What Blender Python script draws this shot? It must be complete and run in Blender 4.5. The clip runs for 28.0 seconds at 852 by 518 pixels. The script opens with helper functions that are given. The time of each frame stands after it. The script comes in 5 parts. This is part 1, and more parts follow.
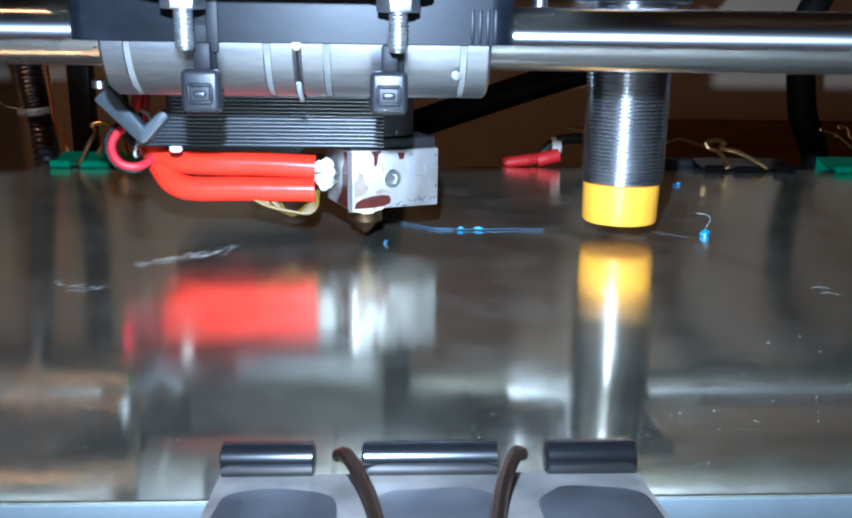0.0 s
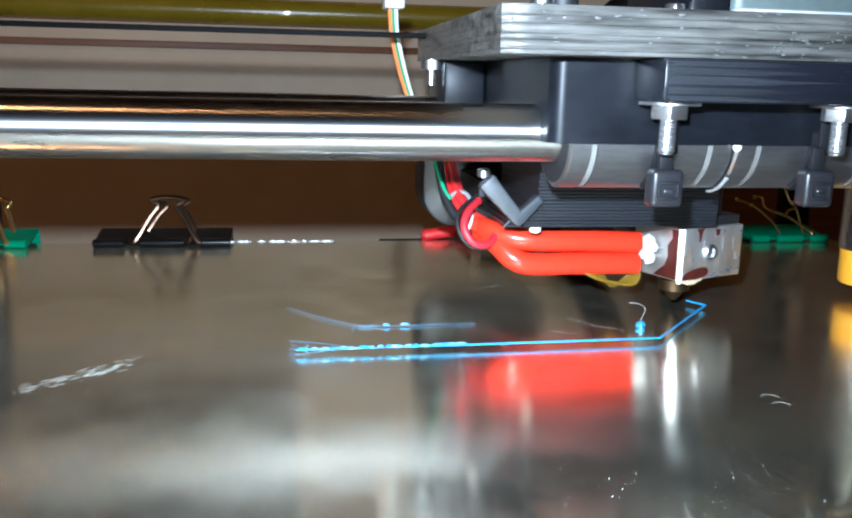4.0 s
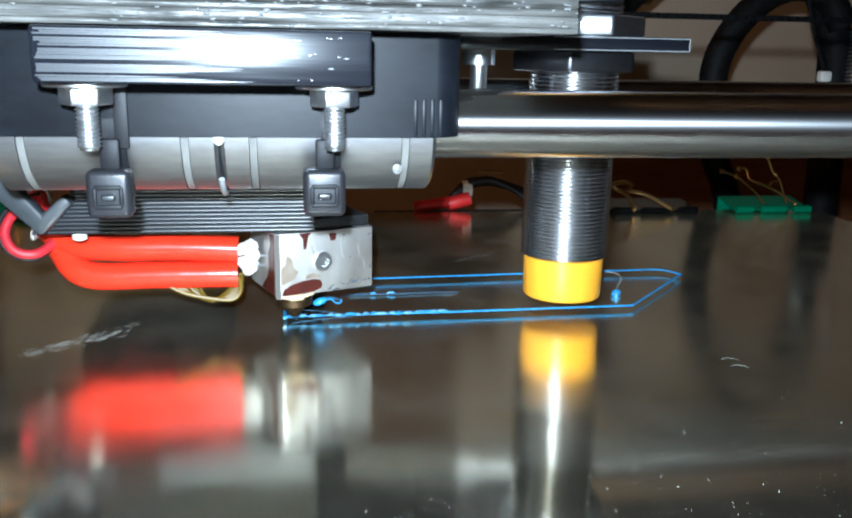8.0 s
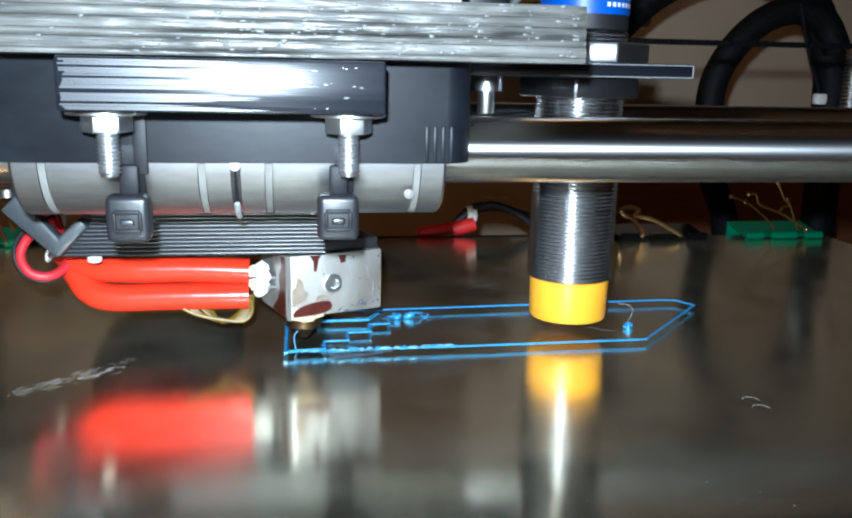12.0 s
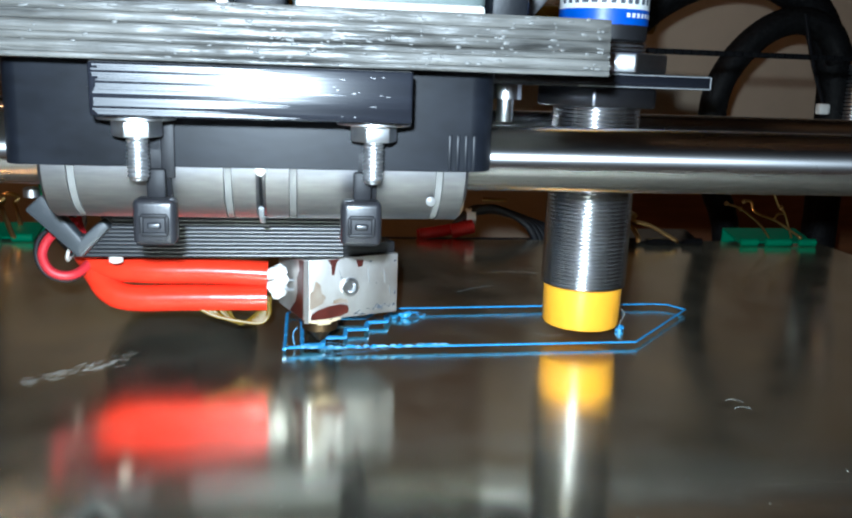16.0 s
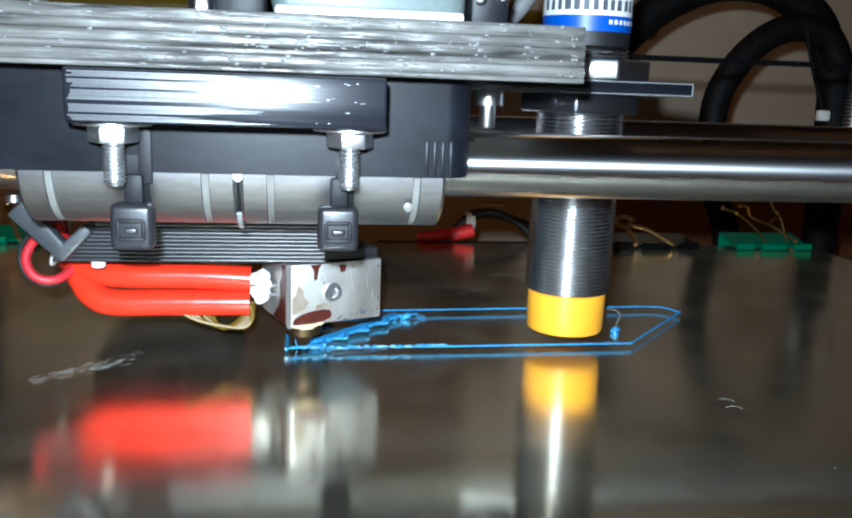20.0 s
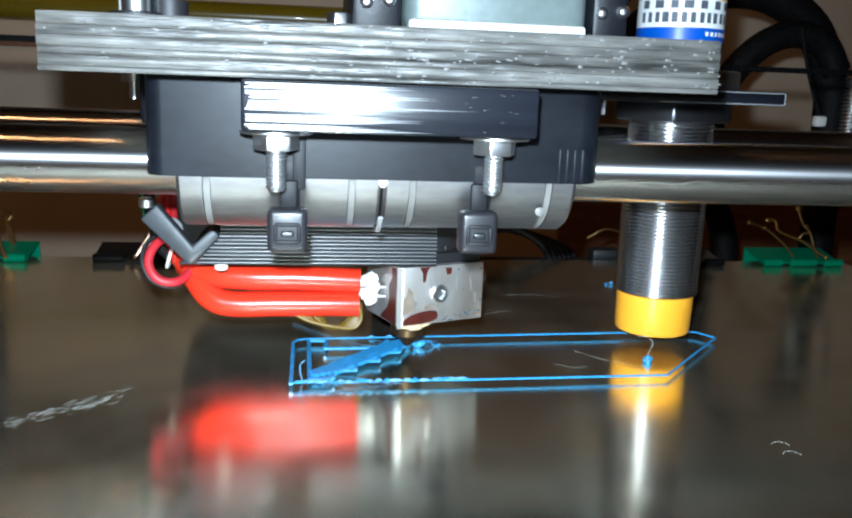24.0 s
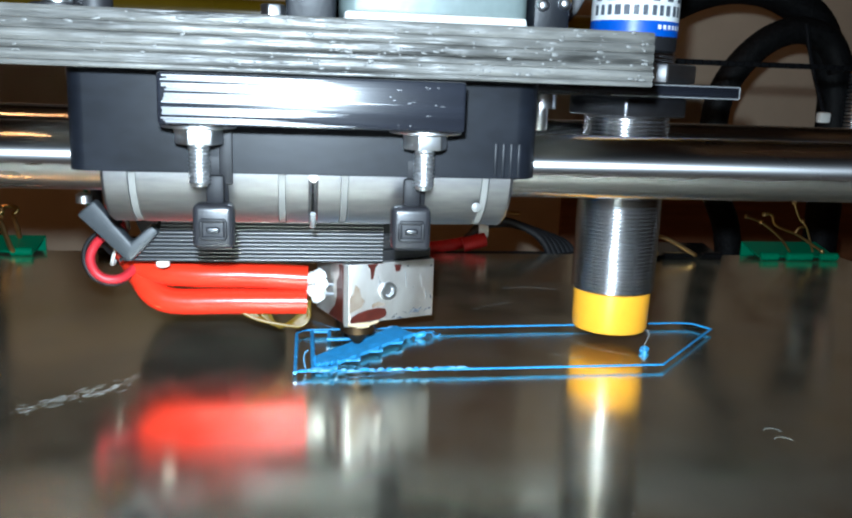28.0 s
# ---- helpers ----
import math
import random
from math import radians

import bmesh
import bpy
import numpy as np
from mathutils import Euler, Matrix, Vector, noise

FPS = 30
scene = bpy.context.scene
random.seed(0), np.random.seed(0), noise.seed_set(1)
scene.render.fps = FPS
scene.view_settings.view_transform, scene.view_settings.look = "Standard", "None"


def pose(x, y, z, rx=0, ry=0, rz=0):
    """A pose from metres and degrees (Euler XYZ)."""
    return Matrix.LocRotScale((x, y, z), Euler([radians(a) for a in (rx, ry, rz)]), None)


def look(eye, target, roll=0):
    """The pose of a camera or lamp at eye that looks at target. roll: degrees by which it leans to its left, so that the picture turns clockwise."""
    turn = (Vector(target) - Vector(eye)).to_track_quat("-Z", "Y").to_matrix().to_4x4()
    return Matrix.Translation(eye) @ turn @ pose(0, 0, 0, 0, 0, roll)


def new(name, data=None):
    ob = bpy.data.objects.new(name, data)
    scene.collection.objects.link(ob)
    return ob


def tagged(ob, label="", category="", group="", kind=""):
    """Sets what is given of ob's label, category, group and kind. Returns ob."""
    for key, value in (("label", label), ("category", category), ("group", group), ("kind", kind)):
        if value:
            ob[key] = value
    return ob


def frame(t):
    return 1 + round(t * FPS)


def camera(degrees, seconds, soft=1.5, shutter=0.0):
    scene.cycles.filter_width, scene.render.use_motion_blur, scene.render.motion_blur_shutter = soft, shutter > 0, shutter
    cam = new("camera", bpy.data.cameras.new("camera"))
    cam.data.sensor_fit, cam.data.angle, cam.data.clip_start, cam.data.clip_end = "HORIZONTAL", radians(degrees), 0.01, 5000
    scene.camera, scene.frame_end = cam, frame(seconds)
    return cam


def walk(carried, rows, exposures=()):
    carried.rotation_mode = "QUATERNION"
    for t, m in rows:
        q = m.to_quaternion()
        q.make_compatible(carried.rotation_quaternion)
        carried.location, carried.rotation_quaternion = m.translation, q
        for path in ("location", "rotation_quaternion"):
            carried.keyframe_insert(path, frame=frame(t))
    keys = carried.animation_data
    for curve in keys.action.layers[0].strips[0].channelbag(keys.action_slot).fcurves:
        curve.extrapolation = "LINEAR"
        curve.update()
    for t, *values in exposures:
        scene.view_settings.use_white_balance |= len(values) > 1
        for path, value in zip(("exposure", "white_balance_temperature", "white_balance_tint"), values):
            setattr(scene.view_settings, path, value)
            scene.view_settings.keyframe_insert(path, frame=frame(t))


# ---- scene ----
MM = 0.001
EXPOSURE = [(0, 0.3, 4700, 5), (1, 0.35, 5000, 4), (2, 0.62, 5350, 4), (5, 0.66, 5300, 4), (6.5, 0.25, 5350, 2), (9, 0.15, 5450, 1), (16, 0.03, 5500, 1), (28, 0.03, 5550, 1)]
cam = camera(52.93, 28.0, 2.2)
# seconds, place in millimetres, turn in degrees
PATH = [
    (0.0, -5.26, -165.54, 38.64, 75.43, -0.82, -2.58),
    (0.5, -4.98, -167.01, 37.71, 76.33, -0.93, -2.50),
    (1.0, -4.83, -169.11, 40.44, 77.16, -0.96, -3.02),
    (1.5, -4.38, -172.71, 42.89, 77.39, -0.77, -3.38),
    (2.0, -3.77, -172.24, 44.24, 77.55, -0.50, -3.36),
    (2.5, -3.49, -172.60, 45.46, 77.81, -0.56, -3.61),
    (4.5, -8.73, -167.25, 49.33, 77.98, -1.38, -9.74),
    (5.0, -4.70, -156.82, 51.18, 76.85, -0.97, -8.57),
    (5.5, -5.72, -149.11, 49.59, 75.52, -1.37, -8.71),
    (6.0, -5.17, -148.43, 50.09, 75.34, -1.38, -9.48),
    (6.5, -5.19, -149.05, 50.02, 75.83, -1.12, -9.24),
    (7.0, -5.26, -149.45, 49.24, 75.50, -1.30, -8.86),
    (7.5, -5.16, -149.91, 49.83, 75.96, -1.11, -8.47),
    (8.0, -4.71, -150.25, 49.60, 76.04, -1.08, -8.53),
    (8.5, -4.96, -150.26, 49.37, 76.33, -1.14, -8.76),
    (9.0, -5.05, -150.21, 49.43, 76.59, -1.14, -8.78),
    (9.5, -4.96, -150.66, 49.53, 76.68, -1.25, -8.99),
    (10.0, -5.49, -151.69, 49.62, 76.92, -1.22, -9.09),
    (10.5, -4.95, -150.62, 49.24, 76.99, -1.16, -8.93),
    (11.0, -5.14, -152.53, 50.77, 77.27, -0.97, -8.37),
    (11.5, -5.11, -152.40, 50.79, 77.30, -0.99, -8.49),
    (13.5, -4.34, -151.72, 51.50, 77.07, -1.73, -8.24),
    (14.0, -4.56, -153.09, 52.00, 77.17, -1.86, -8.17),
    (14.5, -4.35, -152.99, 51.72, 77.28, -1.78, -8.26),
    (15.0, -4.79, -152.53, 52.11, 77.32, -1.96, -8.61),
    (15.5, -4.34, -152.72, 52.05, 77.29, -1.95, -8.26),
    (16.0, -4.44, -153.01, 51.93, 77.29, -2.03, -8.13),
    (16.5, -4.40, -152.95, 51.89, 77.35, -2.06, -8.13),
    (17.0, -4.43, -153.04, 52.00, 77.43, -2.06, -8.19),
    (17.5, -4.87, -153.86, 51.76, 77.52, -2.04, -8.22),
    (18.0, -5.18, -154.24, 51.59, 77.57, -2.05, -8.24),
    (18.5, -5.07, -154.42, 51.68, 77.65, -2.05, -8.24),
    (19.0, -4.77, -154.06, 52.05, 77.80, -2.04, -8.16),
    (19.5, -4.82, -154.06, 52.53, 77.85, -2.10, -8.18),
    (20.0, -4.60, -153.92, 52.26, 77.61, -2.14, -8.02),
    (20.5, -4.58, -154.13, 52.48, 77.73, -2.10, -8.08),
    (21.0, -5.02, -154.45, 52.10, 77.74, -2.10, -8.09),
    (21.5, -4.84, -154.87, 52.04, 77.87, -2.04, -8.03),
    (23.5, -5.65, -156.95, 52.10, 78.09, -2.09, -8.20),
    (24.0, -5.75, -157.16, 52.21, 78.03, -2.12, -8.07),
    (24.5, -6.22, -156.62, 52.29, 78.03, -2.21, -8.28),
    (25.0, -5.41, -157.34, 52.67, 78.02, -2.16, -8.22),
    (25.5, -5.82, -156.86, 53.32, 77.86, -2.30, -8.27),
    (26.0, -5.87, -157.34, 52.88, 78.04, -2.16, -8.14),
    (26.5, -6.01, -157.55, 52.78, 78.14, -2.17, -8.14),
    (27.0, -5.87, -157.14, 53.20, 78.07, -2.13, -8.06),
    (27.5, -5.98, -157.26, 53.28, 78.11, -2.11, -8.03),
    (28.0, -6.28, -156.12, 51.98, 77.83, -2.09, -8.03),
]
walk(cam, [(t, pose(x * MM, y * MM, z * MM, a, b, c)) for t, x, y, z, a, b, c in PATH], EXPOSURE)
# the carriage slides along its rods (x), the bed along its own (y): seconds, millimetres
CARRIAGE_X = [
    (0, -3.86), (0.5, 2.90), (1, 18.24), (1.5, 33.60), (2, 49.26), (2.5, 64.35), (2.6, 67.20), (3.1, 76.00), (3.7, 87.60),
    (4.05, 80.00), (4.5, 66.61), (5, 54.83), (5.5, 39.53), (6, 25.29), (6.5, 10.60), (7, -3.01), (7.5, -2.78), (8, 0.00),
    (8.5, 4.80), (9, 9.83), (9.5, 14.16), (10, 19.83), (10.5, 21.06), (10.8, 15.65), (11, 14.08), (11.5, 6.10), (11.9, 1.00),
    (12.5, 9.50), (13.05, 0.80), (13.5, 8.44), (14, 17.65), (14.3, 23.25), (14.7, 14.55), (15, 3.48), (15.2, 1.35), (15.5, 0.39),
    (16, 4.88), (16.5, 5.58), (17, 3.75), (17.5, 9.86), (18, 17.30), (18.5, 16.11), (19, 8.76), (19.5, 2.32), (20, 1.39),
    (20.5, 1.81), (20.8, 9.25), (21, 10.91), (21.5, 11.53), (22.2, 2.00), (22.9, 9.00), (23.5, 15.79), (24, 20.76), (24.5, 21.24),
    (24.7, 12.70), (25, 7.98), (25.5, 1.39), (26, 6.85), (26.5, 12.20), (27, 4.57), (27.5, 2.44), (28, 10.13),
]
BED_Y = [
    (0, -8.35), (0.5, -0.35), (1, -1.10), (1.5, -2.66), (2, -2.88), (2.5, -2.67), (2.6, -2.90), (3.1, -12.50), (3.7, -24.00),
    (4.05, -29.00), (4.5, -28.70), (5, -25.85), (5.5, -24.55), (6, -24.75), (6.5, -24.68), (7, -22.53), (7.5, -7.65), (8, -0.00),
    (8.5, -4.03), (9, -8.50), (9.5, -13.26), (10, -17.78), (10.5, -21.99), (10.8, -24.80), (11, -18.52), (11.5, -17.25), (11.9, -8.00),
    (12.5, -12.00), (13.05, -3.00), (13.5, -8.12), (14, -16.60), (14.3, -23.45), (14.5, -22.09), (14.7, -18.95), (15, -19.37), (15.2, -22.25),
    (15.5, -8.74), (16, -4.65), (16.5, -5.27), (17, -5.14), (17.5, -11.39), (18, -19.12), (18.5, -18.71), (19, -11.03), (19.5, -4.51),
    (20, -1.92), (20.5, -0.39), (20.8, -9.50), (21, -11.68), (21.5, -10.67), (22.2, -4.00), (22.9, -15.00), (23.5, -21.81), (24, -20.86),
    (24.5, -18.92), (24.7, -16.15), (25, -11.28), (25.5, -4.55), (26, -11.15), (26.5, -17.14), (27, -9.43), (27.5, -8.21), (28, -16.30),
]


# ---- world and light ----
world = bpy.data.worlds.new("room_air")
scene.world = world
world.use_nodes = True
world.node_tree.nodes["Background"].inputs[0].default_value = (1.0, 0.7, 0.45, 1)
world.node_tree.nodes["Background"].inputs[1].default_value = 0.002


def lamp(name, kind, place, watts, colour, size, target=None):
    data = bpy.data.lights.new(name, kind)
    data.energy, data.color = watts, colour
    if kind == "AREA":
        data.shape, data.size = "DISK", size
    elif kind == "SPOT":
        data.shadow_soft_size, data.spot_size, data.spot_blend = size, radians(128), 1.0
    else:
        data.shadow_soft_size = size
    ob = new(name, data)
    ob.matrix_world = look([v * MM for v in place], [v * MM for v in target]) if target else pose(*[v * MM for v in place])
    return ob


lamp("phone_light", "SPOT", (-9, -153, 61), 2.4, (0.90, 0.95, 1.0), 0.002, (-4, 0, 24))
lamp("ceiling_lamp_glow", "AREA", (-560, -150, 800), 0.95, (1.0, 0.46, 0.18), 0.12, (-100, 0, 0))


# ---- materials ----
def material(name, colour, rough=0.5, metal=0.0, spread=0.12, grain=400.0, bump=0.15, stretch=(1, 1, 1), second=None, patch=40.0, coat=0.0, depth=0.0004, rough_spread=0.1, spec=0.5, along=None):
    """A surface with fine grain and broad patches, in object space, at real size."""
    m = bpy.data.materials.new(name)
    m.use_nodes = True
    n, l = m.node_tree.nodes, m.node_tree.links
    b = n["Principled BSDF"]
    b.inputs["Metallic"].default_value = metal
    b.inputs["Coat Weight"].default_value = coat
    co = n.new("ShaderNodeTexCoord")
    mp = n.new("ShaderNodeMapping")
    mp.inputs["Scale"].default_value = stretch
    l.new(co.outputs["Object"], mp.inputs["Vector"])
    fine, broad = n.new("ShaderNodeTexNoise"), n.new("ShaderNodeTexNoise")
    fine.inputs["Scale"].default_value, fine.inputs["Detail"].default_value = grain, 4
    broad.inputs["Scale"].default_value, broad.inputs["Detail"].default_value = patch, 3
    for t in (fine, broad):
        l.new(mp.outputs["Vector"], t.inputs["Vector"])
    both = n.new("ShaderNodeMath")
    both.operation = "ADD"
    l.new(fine.outputs["Fac"], both.inputs[0])
    l.new(broad.outputs["Fac"], both.inputs[1])
    ramp = n.new("ShaderNodeMapRange")
    ramp.inputs["From Min"].default_value, ramp.inputs["From Max"].default_value = 0.7, 1.3
    l.new(both.outputs[0], ramp.inputs["Value"])
    mix = n.new("ShaderNodeMix")
    mix.data_type = "RGBA"
    dark = second or [c * (1 - spread) for c in colour]
    light = colour if second else [min(1, c * (1 + spread)) for c in colour]
    mix.inputs[6].default_value, mix.inputs[7].default_value = (*dark, 1), (*light, 1)
    l.new(ramp.outputs["Result"], mix.inputs[0])
    l.new(mix.outputs[2], b.inputs["Base Color"])
    rr = n.new("ShaderNodeMapRange")
    rr.inputs["To Min"].default_value, rr.inputs["To Max"].default_value = max(0.02, rough - rough_spread * rough), min(1, rough + rough_spread)
    l.new(broad.outputs["Fac"], rr.inputs["Value"])
    l.new(rr.outputs["Result"], b.inputs["Roughness"])
    if bump:
        bp = n.new("ShaderNodeBump")
        bp.inputs["Strength"].default_value, bp.inputs["Distance"].default_value = bump, depth
        l.new(fine.outputs["Fac"], bp.inputs["Height"])
        l.new(bp.outputs["Normal"], b.inputs["Normal"])
    b.inputs["Specular IOR Level"].default_value = spec
    if along:
        # fine grinding marks run round the bar and draw highlights out along it
        tan = n.new("ShaderNodeTangent")
        tan.direction_type, tan.axis = "RADIAL", along
        l.new(tan.outputs["Tangent"], b.inputs["Tangent"])
        b.inputs["Anisotropic"].default_value, b.inputs["Anisotropic Rotation"].default_value = 0.92, 0.25
    return m


def bed_material():
    """Bare sheet metal: hazed by use over the middle, still mirror-like along its front, with smears and a little dust."""
    m = bpy.data.materials.new("bed_metal")
    m.use_nodes = True
    n, l = m.node_tree.nodes, m.node_tree.links
    b = n["Principled BSDF"]
    b.inputs["Metallic"].default_value = 0.985
    co = n.new("ShaderNodeTexCoord")
    axes = n.new("ShaderNodeSeparateXYZ")
    l.new(co.outputs["Object"], axes.inputs[0])

    def noise_of(scale, detail, stretch=(1, 1, 1)):
        mp, t = n.new("ShaderNodeMapping"), n.new("ShaderNodeTexNoise")
        mp.inputs["Scale"].default_value = stretch
        t.inputs["Scale"].default_value, t.inputs["Detail"].default_value = scale, detail
        l.new(co.outputs["Object"], mp.inputs["Vector"])
        l.new(mp.outputs["Vector"], t.inputs["Vector"])
        return t.outputs["Fac"]

    def calc(op, a, c):
        k = n.new("ShaderNodeMath")
        k.operation = op
        for i, v in enumerate((a, c)):
            if isinstance(v, float):
                k.inputs[i].default_value = v
            else:
                l.new(v, k.inputs[i])
        return k.outputs[0]

    def span(v, f0, f1, t0, t1, kind="SMOOTHSTEP"):
        r = n.new("ShaderNodeMapRange")
        r.interpolation_type = kind
        for name, value in zip(("From Min", "From Max", "To Min", "To Max"), (f0, f1, t0, t1)):
            r.inputs[name].default_value = value
        l.new(v, r.inputs["Value"])
        return r.outputs["Result"]

    smear, blotch, grain = noise_of(28, 4, (1, 0.7, 1)), noise_of(75, 5), noise_of(1600, 3, (1, 0.6, 1))
    line = calc("ADD", axes.outputs[1], calc("MULTIPLY", calc("SUBTRACT", smear, 0.5), 0.03))
    rough = calc("ADD", span(line, -0.066, -0.030, 0.085, 0.16), span(blotch, 0.35, 0.7, -0.022, 0.04))
    l.new(rough, b.inputs["Roughness"])
    mix = n.new("ShaderNodeMix")
    mix.data_type = "RGBA"
    mix.inputs[6].default_value, mix.inputs[7].default_value = (0.79, 0.735, 0.56, 1), (0.945, 0.895, 0.735, 1)
    l.new(span(calc("ADD", calc("MULTIPLY", smear, 0.6), calc("MULTIPLY", blotch, 0.4)), 0.36, 0.62, 0.0, 1.0), mix.inputs[0])
    l.new(mix.outputs[2], b.inputs["Base Color"])
    way = n.new("ShaderNodeCombineXYZ")
    way.inputs[1].default_value = 1.0
    l.new(way.outputs[0], b.inputs["Tangent"])
    b.inputs["Anisotropic"].default_value = 0.66
    bp = n.new("ShaderNodeBump")
    bp.inputs["Strength"].default_value, bp.inputs["Distance"].default_value = 0.03, 0.00004
    l.new(grain, bp.inputs["Height"])
    l.new(bp.outputs["Normal"], b.inputs["Normal"])
    b.inputs["Sheen Weight"].default_value, b.inputs["Sheen Roughness"].default_value = 0.02, 0.35
    b.inputs["Sheen Tint"].default_value = (1.0, 0.90, 0.62, 1)
    return m


